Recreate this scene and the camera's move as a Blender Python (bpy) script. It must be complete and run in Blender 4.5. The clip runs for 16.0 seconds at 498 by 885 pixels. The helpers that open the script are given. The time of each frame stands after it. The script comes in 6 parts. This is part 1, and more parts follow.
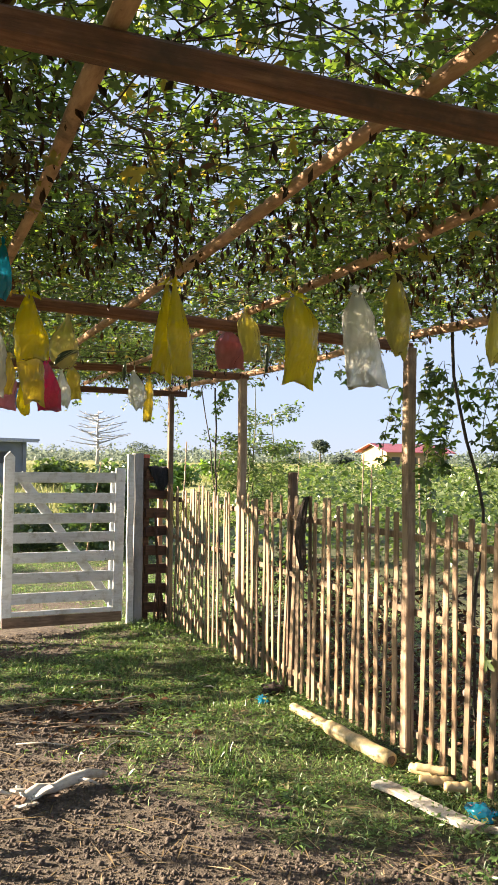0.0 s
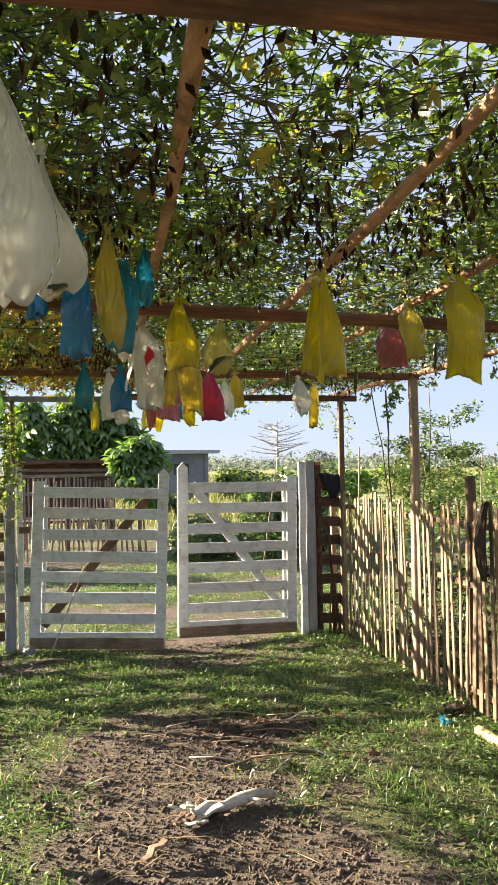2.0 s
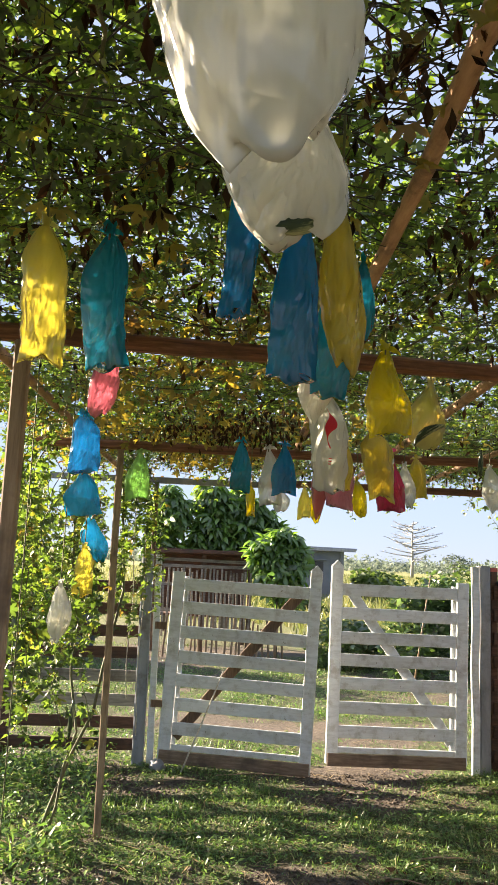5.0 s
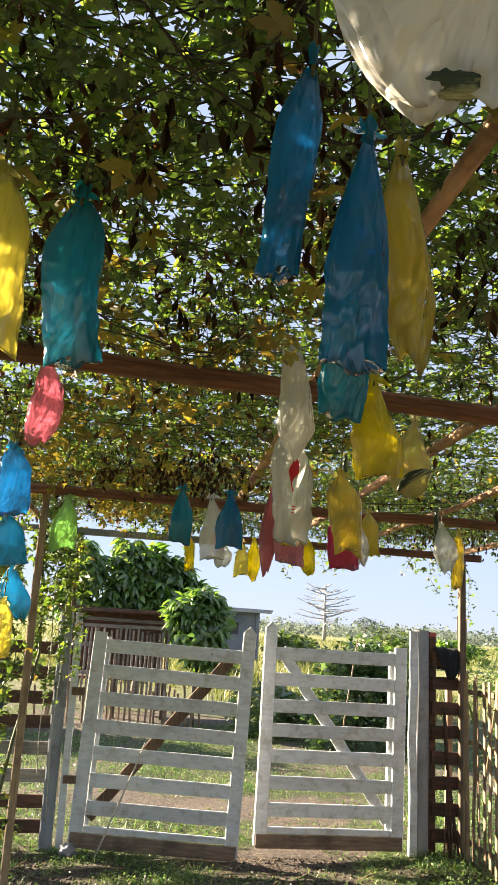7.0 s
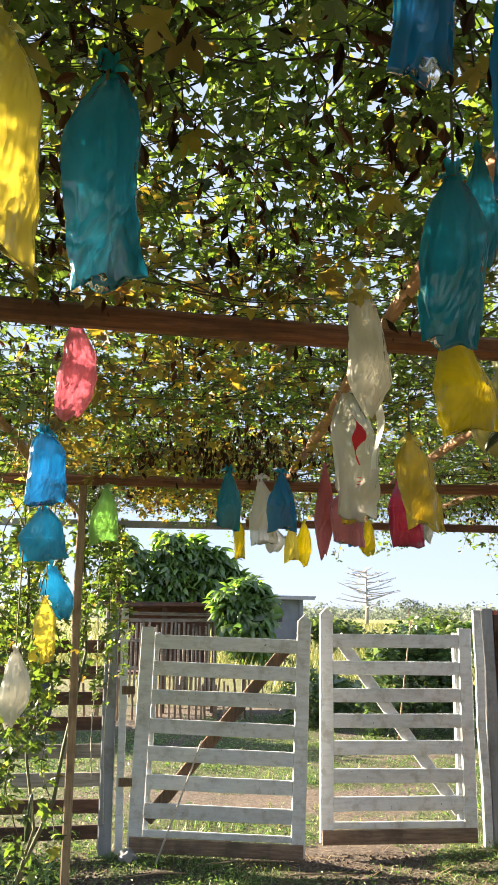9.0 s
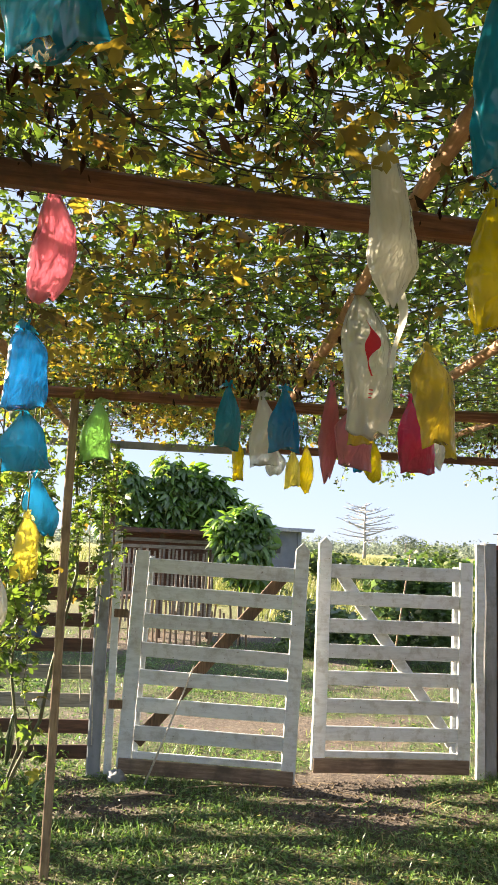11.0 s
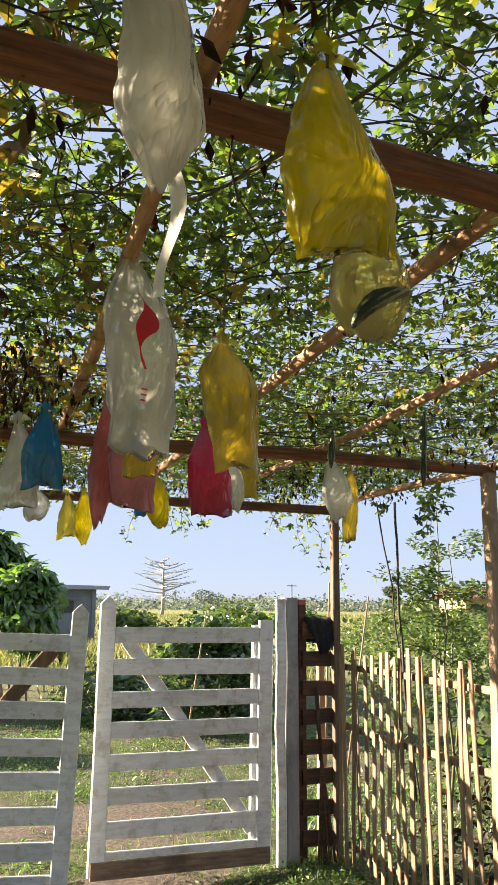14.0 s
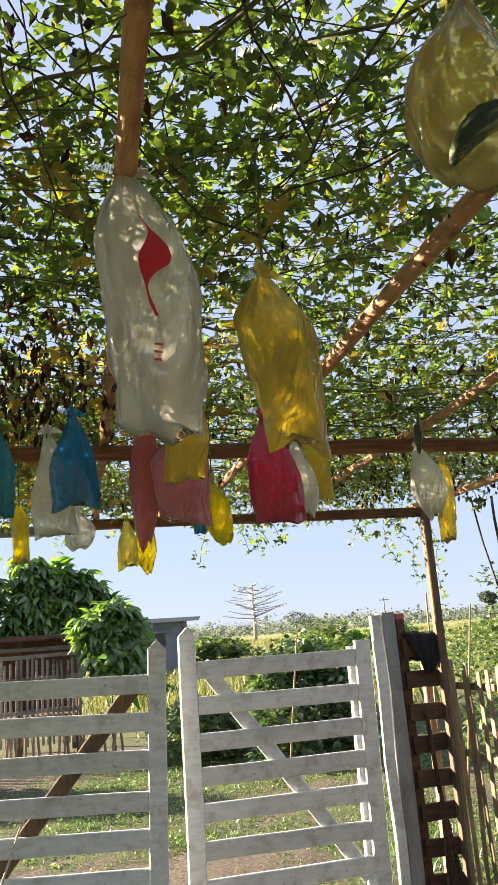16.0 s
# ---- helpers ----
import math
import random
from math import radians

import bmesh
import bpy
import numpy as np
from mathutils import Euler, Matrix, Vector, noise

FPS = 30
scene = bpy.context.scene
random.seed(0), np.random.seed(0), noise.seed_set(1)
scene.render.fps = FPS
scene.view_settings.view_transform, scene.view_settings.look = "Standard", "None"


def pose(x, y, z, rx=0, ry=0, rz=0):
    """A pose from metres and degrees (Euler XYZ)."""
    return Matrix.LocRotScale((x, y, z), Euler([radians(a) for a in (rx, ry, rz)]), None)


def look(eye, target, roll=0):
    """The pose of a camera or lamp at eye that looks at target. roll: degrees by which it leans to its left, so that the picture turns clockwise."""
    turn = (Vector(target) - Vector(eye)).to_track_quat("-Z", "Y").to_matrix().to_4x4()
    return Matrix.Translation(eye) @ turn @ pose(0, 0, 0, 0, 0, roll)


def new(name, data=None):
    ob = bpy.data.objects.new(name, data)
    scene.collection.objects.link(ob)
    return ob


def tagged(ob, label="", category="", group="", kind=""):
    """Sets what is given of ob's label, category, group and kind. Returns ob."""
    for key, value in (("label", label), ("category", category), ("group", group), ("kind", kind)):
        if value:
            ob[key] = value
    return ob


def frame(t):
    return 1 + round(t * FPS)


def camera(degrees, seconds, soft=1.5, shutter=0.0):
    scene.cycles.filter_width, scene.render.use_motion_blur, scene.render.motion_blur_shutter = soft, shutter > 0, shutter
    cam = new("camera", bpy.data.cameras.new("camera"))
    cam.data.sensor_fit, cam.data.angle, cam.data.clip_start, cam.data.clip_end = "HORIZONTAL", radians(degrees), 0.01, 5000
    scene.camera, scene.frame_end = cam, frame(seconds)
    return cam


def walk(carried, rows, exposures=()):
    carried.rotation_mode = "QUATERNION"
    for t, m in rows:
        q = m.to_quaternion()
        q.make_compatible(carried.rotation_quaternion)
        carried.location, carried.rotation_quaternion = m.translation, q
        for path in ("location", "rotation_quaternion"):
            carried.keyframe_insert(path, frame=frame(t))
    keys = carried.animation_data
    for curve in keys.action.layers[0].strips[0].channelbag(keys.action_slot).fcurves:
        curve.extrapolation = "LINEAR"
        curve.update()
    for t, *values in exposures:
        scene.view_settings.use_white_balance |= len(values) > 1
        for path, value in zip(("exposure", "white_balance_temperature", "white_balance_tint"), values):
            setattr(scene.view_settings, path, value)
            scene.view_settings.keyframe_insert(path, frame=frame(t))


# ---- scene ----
cam = camera(34.3, 16.0)
PATH = [
    (0, (-0.97, 0.316, 1.433), (-0.102, 2.118, 1.471), 0.8),
    (0.5, (-0.986, 0.328, 1.431), (-0.091, 2.116, 1.443), -0.2),
    (1, (-0.973, 0.316, 1.425), (-0.174, 2.148, 1.498), -0.5),
    (1.5, (-0.901, 0.336, 1.435), (-0.282, 2.235, 1.535), -0.7),
    (2, (-0.839, 0.456, 1.429), (-0.388, 2.403, 1.485), -0.9),
    (2.5, (-0.836, 0.613, 1.42), (-0.5, 2.583, 1.499), -1.0),
    (3, (-0.788, 0.802, 1.426), (-0.658, 2.792, 1.574), 0.0),
    (3.5, (-0.776, 0.923, 1.424), (-0.736, 2.911, 1.639), 1.1),
    (3.7, (-0.794, 0.953, 1.427), (-0.706, 2.936, 1.667), 1.7),
    (5.8, (-0.957, 1.361, 1.425), (-0.807, 3.323, 1.785), 3.3),
    (6, (-0.959, 1.411, 1.426), (-0.785, 3.361, 1.832), 3.9),
    (6.5, (-0.97, 1.433, 1.427), (-0.707, 3.355, 1.911), 4.7),
    (7, (-1.022, 1.491, 1.418), (-0.706, 3.416, 1.861), 3.4),
    (7.5, (-1.065, 1.538, 1.401), (-0.664, 3.464, 1.758), 1.9),
    (8, (-1.1, 1.599, 1.404), (-0.627, 3.506, 1.778), 2.2),
    (8.5, (-1.096, 1.654, 1.422), (-0.709, 3.569, 1.851), 1.7),
    (9, (-1.046, 1.774, 1.42), (-0.805, 3.716, 1.833), 0.5),
    (9.2, (-1.026, 1.811, 1.405), (-0.847, 3.766, 1.784), -0.1),
    (11.3, (-1.008, 2.044, 1.393), (-0.727, 4.008, 1.645), 3.6),
    (11.5, (-1.018, 2.085, 1.408), (-0.616, 4.025, 1.675), 3.5),
    (12, (-1.003, 2.136, 1.406), (-0.367, 3.994, 1.784), 2.4),
    (12.5, (-0.927, 2.216, 1.407), (-0.196, 4.025, 1.847), 0.5),
    (13, (-0.818, 2.313, 1.426), (-0.075, 4.12, 1.852), -0.2),
    (13.5, (-0.786, 2.42, 1.407), (-0.059, 4.239, 1.809), 0.2),
    (14, (-0.796, 2.572, 1.415), (-0.087, 4.4, 1.81), 0.5),
    (14.5, (-0.806, 2.716, 1.413), (-0.109, 4.55, 1.801), -0.1),
    (15, (-0.756, 2.802, 1.411), (-0.15, 4.664, 1.82), -2.5),
    (15.5, (-0.655, 2.894, 1.43), (-0.146, 4.774, 1.885), -4.3),
    (16, (-0.634, 2.961, 1.423), (-0.102, 4.835, 1.875), -4.4),
]
walk(cam, [(t, look(eye, target, roll)) for t, eye, target, roll in PATH], exposures=tuple((t, e, 7000, 17) for t, e in ((0, 2.2), (2, 2.2), (3.5, 2.25), (7, 2.25), (8, 2.28), (9, 2.44), (11.5, 2.36), (12, 2.3), (13, 2.15), (14, 2.1), (16, 2.18))))

# ---- world, sun, exposure ----
SUN_AZ, SUN_EL = (-0.81, 0.586), 16.5          # ground direction towards the sun, elevation in degrees
world = bpy.data.worlds.new("world")
scene.world = world
world.use_nodes = True
wn = world.node_tree
wn.nodes.clear()
sky = wn.nodes.new("ShaderNodeTexSky")
sky.sky_type = "NISHITA"
sky.sun_disc = False
sky.sun_elevation = radians(SUN_EL)
sky.sun_rotation = math.atan2(SUN_AZ[0], SUN_AZ[1])
sky.air_density, sky.dust_density, sky.ozone_density = 0.9, 0.0, 3.0
wbg = wn.nodes.new("ShaderNodeBackground")
wbg.inputs["Strength"].default_value = 0.046
wout = wn.nodes.new("ShaderNodeOutputWorld")
haze = wn.nodes.new("ShaderNodeMix")
haze.data_type = "RGBA"
haze.inputs[0].default_value = 0.84
haze.inputs[7].default_value = (2.95, 3.8, 5.35, 1)     # thin bright morning haze
wn.links.new(sky.outputs[0], haze.inputs[6])
wn.links.new(haze.outputs[2], wbg.inputs[0])
wn.links.new(wbg.outputs[0], wout.inputs[0])
sun_data = bpy.data.lights.new("sun", "SUN")
sun_data.energy, sun_data.angle, sun_data.color = 6.4, radians(0.55), (1.0, 0.88, 0.68)
sun = new("sun", sun_data)
flat = math.cos(radians(SUN_EL))
az = Vector((SUN_AZ[0], SUN_AZ[1], 0)).normalized()
sun.matrix_world = look((0, 0, 30), Vector((0, 0, 30)) - Vector((az.x * flat, az.y * flat, math.sin(radians(SUN_EL)))))

# ---- materials ----


def nodes_of(name):
    m = bpy.data.materials.new(name)
    m.use_nodes = True
    nt = m.node_tree
    nt.nodes.clear()
    out = nt.nodes.new("ShaderNodeOutputMaterial")
    return m, nt, out


def ramp(nt, stops):
    r = nt.nodes.new("ShaderNodeValToRGB")
    el = r.color_ramp.elements
    el[0].position, el[0].color = stops[0][0], (*stops[0][1], 1)
    el[1].position, el[1].color = stops[-1][0], (*stops[-1][1], 1)
    for p, c in stops[1:-1]:
        e = el.new(p)
        e.color = (*c, 1)
    return r


def noise_node(nt, scale, detail=6, stretch=(1, 1, 1), rough=0.6):
    tc = nt.nodes.new("ShaderNodeTexCoord")
    mp = nt.nodes.new("ShaderNodeMapping")
    mp.inputs["Scale"].default_value = stretch
    n = nt.nodes.new("ShaderNodeTexNoise")
    n.inputs["Scale"].default_value, n.inputs["Detail"].default_value, n.inputs["Roughness"].default_value = scale, detail, rough
    nt.links.new(tc.outputs["Object"], mp.inputs[0])
    nt.links.new(mp.outputs[0], n.inputs["Vector"])
    return n


def mixed(nt, fac, a, b, mode="MIX"):
    m = nt.nodes.new("ShaderNodeMix")
    m.data_type, m.blend_type = "RGBA", mode
    for sock, v in ((m.inputs[0], fac), (m.inputs[6], a), (m.inputs[7], b)):
        if isinstance(v, (int, float)):
            sock.default_value = v
        elif isinstance(v, tuple):
            sock.default_value = (*v, 1)
        else:
            nt.links.new(v, sock)
    return m.outputs[2]


def rough_surface(name, dark, mid, light, grain=(1, 1, 1), scale=14.0, stain=None, stain_scale=3.0, rough=0.75, bump=0.25, vary=0.25, spots=None):
    """Weathered surface: grain ramp, larger stains, piece-to-piece variation and relief."""
    m, nt, out = nodes_of(name)
    p = nt.nodes.new("ShaderNodeBsdfPrincipled")
    n = noise_node(nt, scale, 8, grain, 0.65)
    r = ramp(nt, [(0.28, dark), (0.5, mid), (0.74, light)])
    nt.links.new(n.outputs["Fac"], r.inputs[0])
    col = r.outputs[0]
    if stain:
        s = noise_node(nt, stain_scale, 5, (1, 1, 1), 0.7)
        sr = ramp(nt, [(0.5, (0, 0, 0)), (0.68, (1, 1, 1))])
        nt.links.new(s.outputs["Fac"], sr.inputs[0])
        col = mixed(nt, sr.outputs[0], col, stain)
    if spots:
        s = noise_node(nt, 55.0, 3, (1, 1, 1), 0.5)
        sr = ramp(nt, [(0.7, (0, 0, 0)), (0.76, (1, 1, 1))])
        nt.links.new(s.outputs["Fac"], sr.inputs[0])
        col = mixed(nt, sr.outputs[0], col, spots)
    info = nt.nodes.new("ShaderNodeObjectInfo")
    hv = nt.nodes.new("ShaderNodeHueSaturation")
    mr = nt.nodes.new("ShaderNodeMapRange")
    mr.inputs[3].default_value, mr.inputs[4].default_value = 1 - vary, 1 + vary
    nt.links.new(info.outputs["Random"], mr.inputs[0])
    nt.links.new(mr.outputs[0], hv.inputs["Value"])
    nt.links.new(col, hv.inputs["Color"])
    nt.links.new(hv.outputs[0], p.inputs["Base Color"])
    p.inputs["Roughness"].default_value = rough
    b = nt.nodes.new("ShaderNodeBump")
    b.inputs["Strength"].default_value, b.inputs["Distance"].default_value = bump, 0.004
    nt.links.new(n.outputs["Fac"], b.inputs["Height"])
    nt.links.new(b.outputs[0], p.inputs["Normal"])
    nt.links.new(p.outputs[0], out.inputs[0])
    return m


def leaf_material(name, stops, through_col, amount=0.45, gloss=0.06):
    """Thin foliage: diffuse and translucent light, a little gloss, island-to-island colour."""
    m, nt, out = nodes_of(name)
    g = nt.nodes.new("ShaderNodeNewGeometry")
    r = ramp(nt, stops)
    nt.links.new(g.outputs["Random Per Island"], r.inputs[0])
    n = noise_node(nt, 60.0, 3)
    col = mixed(nt, 0.35, r.outputs[0], mixed(nt, n.outputs["Fac"], (0.02, 0.04, 0.01), r.outputs[0]))
    d = nt.nodes.new("ShaderNodeBsdfDiffuse")
    t = nt.nodes.new("ShaderNodeBsdfTranslucent")
    gl = nt.nodes.new("ShaderNodeBsdfGlossy")
    gl.inputs["Roughness"].default_value = 0.42
    nt.links.new(col, d.inputs[0])
    nt.links.new(mixed(nt, 1.0, col, through_col, "MULTIPLY"), t.inputs[0])
    a = nt.nodes.new("ShaderNodeMixShader")
    a.inputs[0].default_value = amount
    nt.links.new(d.outputs[0], a.inputs[1])
    nt.links.new(t.outputs[0], a.inputs[2])
    b = nt.nodes.new("ShaderNodeMixShader")
    b.inputs[0].default_value = gloss
    nt.links.new(a.outputs[0], b.inputs[1])
    nt.links.new(gl.outputs[0], b.inputs[2])
    nt.links.new(b.outputs[0], out.inputs[0])
    return m


def film_plastic(name, colour, clear=0.25, thr=0.6, depth=0.68):
    """Thin carrier-bag film: partly clear, partly glowing with the light behind, with a soft sheen and creases."""
    m, nt, out = nodes_of(name)
    n = noise_node(nt, 20.0, 3, (1, 1, 0.22), 0.5)
    fine = noise_node(nt, 75.0, 2, (1, 1, 0.12))
    bump = nt.nodes.new("ShaderNodeBump")
    bump.inputs["Strength"].default_value, bump.inputs["Distance"].default_value = 0.5, 0.006
    nt.links.new(n.outputs["Fac"], bump.inputs["Height"])
    bump2 = nt.nodes.new("ShaderNodeBump")
    bump2.inputs["Strength"].default_value, bump2.inputs["Distance"].default_value = 0.4, 0.0015
    nt.links.new(fine.outputs["Fac"], bump2.inputs["Height"])
    nt.links.new(bump.outputs[0], bump2.inputs["Normal"])
    tc = nt.nodes.new("ShaderNodeTexCoord")
    mp = nt.nodes.new("ShaderNodeMapping")
    mp.inputs["Scale"].default_value = (1, 1, 0.45)
    warp = nt.nodes.new("ShaderNodeVectorMath")
    warp.operation = "MULTIPLY_ADD"
    warp.inputs[1].default_value = (0.05, 0.05, 0.05)
    vor = nt.nodes.new("ShaderNodeTexVoronoi")
    vor.inputs["Scale"].default_value = 17.0
    nt.links.new(tc.outputs["Object"], mp.inputs[0])
    nt.links.new(n.outputs["Color"], warp.inputs[0])
    nt.links.new(mp.outputs[0], warp.inputs[2])
    nt.links.new(warp.outputs[0], vor.inputs["Vector"])
    crease = nt.nodes.new("ShaderNodeBump")
    crease.inputs["Strength"].default_value, crease.inputs["Distance"].default_value = 0.6, 0.005
    nt.links.new(vor.outputs["Distance"], crease.inputs["Height"])
    nt.links.new(bump2.outputs[0], crease.inputs["Normal"])
    ridge = noise_node(nt, 13.0, 3, (1, 1, 0.55), 0.5)
    ridge.inputs["Distortion"].default_value = 0.7
    mid = nt.nodes.new("ShaderNodeMath")
    mid.operation = "SUBTRACT"
    mid.inputs[1].default_value = 0.5
    nt.links.new(ridge.outputs["Fac"], mid.inputs[0])
    sharp = nt.nodes.new("ShaderNodeMath")
    sharp.operation = "ABSOLUTE"
    nt.links.new(mid.outputs[0], sharp.inputs[0])
    folds = nt.nodes.new("ShaderNodeBump")
    folds.inputs["Strength"].default_value, folds.inputs["Distance"].default_value = 0.8, 0.036
    nt.links.new(sharp.outputs[0], folds.inputs["Height"])
    nt.links.new(crease.outputs[0], folds.inputs["Normal"])
    bump2 = folds
    # darker tint painted along the crease noise, for doubled film and unlit folds
    deep = tuple(c * depth for c in colour)
    r = ramp(nt, [(0.32, deep), (0.62, colour)])
    nt.links.new(n.outputs["Fac"], r.inputs[0])
    d = nt.nodes.new("ShaderNodeBsdfDiffuse")
    t = nt.nodes.new("ShaderNodeBsdfTranslucent")
    c = nt.nodes.new("ShaderNodeBsdfTransparent")
    g = nt.nodes.new("ShaderNodeBsdfGlossy")
    g.inputs["Roughness"].default_value = 0.12
    for s in (d, t):
        nt.links.new(r.outputs[0], s.inputs[0])
    for s in (d, t, g):
        nt.links.new(bump2.outputs[0], s.inputs["Normal"])
    c.inputs[0].default_value = (*[0.05 + 0.95 * v for v in colour], 1)
    last = d.outputs[0]
    fr = nt.nodes.new("ShaderNodeFresnel")
    fr.inputs[0].default_value = 1.62
    nt.links.new(bump2.outputs[0], fr.inputs["Normal"])
    for fac, s in ((thr, t), (clear, c), (fr.outputs[0], g)):
        mx = nt.nodes.new("ShaderNodeMixShader")
        if isinstance(fac, float):
            mx.inputs[0].default_value = fac
        else:
            nt.links.new(fac, mx.inputs[0])
        nt.links.new(last, mx.inputs[1])
        nt.links.new(s.outputs[0], mx.inputs[2])
        last = mx.outputs[0]
    nt.links.new(last, out.inputs[0])
    return m


WHITE_PAINT = rough_surface("white_paint", (0.46, 0.48, 0.49), (0.6, 0.63, 0.65), (0.68, 0.71, 0.73), (2, 9, 9), 5, (0.4, 0.4, 0.38), 11.0, 0.5, 0.25, 0.1, (0.16, 0.13, 0.1))
GREY_PAINT = rough_surface("grey_paint", (0.14, 0.15, 0.165), (0.24, 0.25, 0.265), (0.34, 0.345, 0.35), (1, 1, 0.2), 12, (0.12, 0.12, 0.12), 4.0, 0.55, 0.2, 0.1)
STEEL_PAINT = rough_surface("blue_grey_steel", (0.16, 0.18, 0.21), (0.24, 0.26, 0.29), (0.33, 0.35, 0.38), (1, 1, 0.2), 12, (0.1, 0.08, 0.07), 4.0, 0.5, 0.2, 0.1)
BLUE_SHEET = rough_surface("dull_blue_sheet", (0.05, 0.08, 0.16), (0.08, 0.13, 0.25), (0.14, 0.2, 0.34), (1, 1, 1), 20, (0.1, 0.09, 0.08), 9, 0.6, 0.2, 0.05)
BROWN_WOOD = rough_surface("brown_wood", (0.035, 0.018, 0.012), (0.085, 0.04, 0.024), (0.15, 0.075, 0.045), (1, 8, 8), 7, (0.05, 0.035, 0.025), 4.0, 0.8, 0.35, 0.25)
BEAM_WOOD = rough_surface("beam_wood", (0.06, 0.022, 0.012), (0.19, 0.075, 0.038), (0.33, 0.15, 0.08), (0.8, 16, 16), 6, (0.08, 0.04, 0.022), 4.5, 0.75, 0.6, 0.12)
POLE_WOOD = rough_surface("pole_wood", (0.2, 0.1, 0.05), (0.36, 0.2, 0.11), (0.48, 0.3, 0.17), (9, 1.5, 9), 7, (0.13, 0.07, 0.04), 9.0, 0.75, 0.4, 0.15, (0.09, 0.05, 0.03))
POST_WOOD = rough_surface("post_wood", (0.2, 0.13, 0.08), (0.34, 0.235, 0.15), (0.45, 0.33, 0.22), (12, 12, 1.2), 6, (0.14, 0.09, 0.06), 3.0, 0.8, 0.35, 0.15)
FOOT_WOOD = rough_surface("foot_wood", (0.1, 0.066, 0.045), (0.2, 0.14, 0.1), (0.32, 0.24, 0.18), (1.2, 12, 12), 6, (0.1, 0.075, 0.055), 5.0, 0.8, 0.4, 0.1)
DARK_POST = rough_surface("dark_post", (0.06, 0.036, 0.022), (0.14, 0.085, 0.05), (0.23, 0.145, 0.09), (12, 12, 1.2), 6, (0.06, 0.05, 0.04), 3.0, 0.8, 0.35, 0.2)
SLAT = rough_surface("slat_bamboo", (0.12, 0.073, 0.04), (0.255, 0.165, 0.09), (0.4, 0.28, 0.17), (14, 14, 1.0), 6, (0.16, 0.12, 0.08), 6.0, 0.65, 0.3, 0.28)
GREY_SLAT = rough_surface("grey_slat", (0.14, 0.125, 0.1), (0.27, 0.24, 0.2), (0.4, 0.37, 0.32), (1, 10, 10), 6, (0.1, 0.08, 0.06), 4.0, 0.8, 0.3, 0.2)
BAMBOO = rough_surface("cut_bamboo", (0.36, 0.26, 0.12), (0.56, 0.43, 0.22), (0.66, 0.53, 0.31), (2, 14, 14), 5, (0.3, 0.22, 0.12), 5.0, 0.5, 0.2, 0.1)
PALE_WOOD = rough_surface("pale_driftwood", (0.28, 0.25, 0.2), (0.5, 0.46, 0.39), (0.62, 0.58, 0.5), (3, 12, 12), 6, (0.2, 0.15, 0.1), 6.0, 0.8, 0.4, 0.1)
WIRE = rough_surface("dark_wire", (0.02, 0.02, 0.018), (0.04, 0.038, 0.03), (0.07, 0.06, 0.05), (1, 1, 1), 20, None, 3, 0.6, 0.1, 0.1)
STEM = rough_surface("vine_stem", (0.05, 0.055, 0.02), (0.1, 0.11, 0.04), (0.17, 0.15, 0.07), (1, 1, 1), 25, (0.08, 0.05, 0.03), 8, 0.75, 0.3, 0.1)
BLACK_STEM = rough_surface("dark_stem", (0.02, 0.016, 0.012), (0.045, 0.035, 0.025), (0.08, 0.06, 0.04), (1, 1, 1), 25, None, 8, 0.8, 0.3, 0.1)
CONCRETE = rough_surface("grey_block", (0.13, 0.15, 0.18), (0.18, 0.2, 0.235), (0.23, 0.25, 0.285), (1, 1, 1), 1.5, (0.16, 0.16, 0.17), 0.4, 0.9, 0.1, 0.05)
CREAM_WALL = rough_surface("cream_wall", (0.34, 0.25, 0.13), (0.4, 0.3, 0.16), (0.45, 0.34, 0.19), (1, 1, 1), 1.0, (0.42, 0.32, 0.2), 0.5, 0.9, 0.1, 0.03)
RED_ROOF = rough_surface("red_sheet_roof", (0.42, 0.09, 0.1), (0.52, 0.13, 0.14), (0.6, 0.2, 0.2), (8, 0.3, 1), 2.0, (0.4, 0.1, 0.1), 0.4, 0.5, 0.15, 0.03)
GREY_ROOF = rough_surface("grey_sheet_roof", (0.22, 0.23, 0.25), (0.3, 0.31, 0.33), (0.4, 0.41, 0.43), (8, 0.3, 1), 2.0, (0.2, 0.16, 0.13), 0.4, 0.5, 0.15, 0.05)
DARK_GLASS = rough_surface("dark_opening", (0.015, 0.015, 0.018), (0.03, 0.03, 0.034), (0.05, 0.05, 0.055), (1, 1, 1), 3, None, 3, 0.35, 0.05, 0.05)
CLOTH_BLACK = rough_surface("black_cloth", (0.008, 0.008, 0.01), (0.016, 0.016, 0.02), (0.03, 0.03, 0.036), (1, 1, 1), 60, None, 3, 0.95, 0.4, 0.05)
CLOTH_BROWN = rough_surface("brown_cloth", (0.025, 0.017, 0.013), (0.05, 0.034, 0.026), (0.085, 0.06, 0.046), (1, 1, 1), 60, (0.05, 0.03, 0.02), 9, 0.95, 0.4, 0.05)
STONE = rough_surface("soil_clod", (0.05, 0.038, 0.03), (0.11, 0.085, 0.066), (0.21, 0.165, 0.13), (1, 1, 1), 30, None, 3, 0.95, 0.4, 0.4)
# pale flat grey: distance haze is mixed into the bark colour
HAZED_BARK = rough_surface("haze_tinted_bark", (0.24, 0.24, 0.25), (0.3, 0.3, 0.31), (0.36, 0.36, 0.37), (1, 1, 1), 3, None, 3, 0.9, 0.1, 0.05)
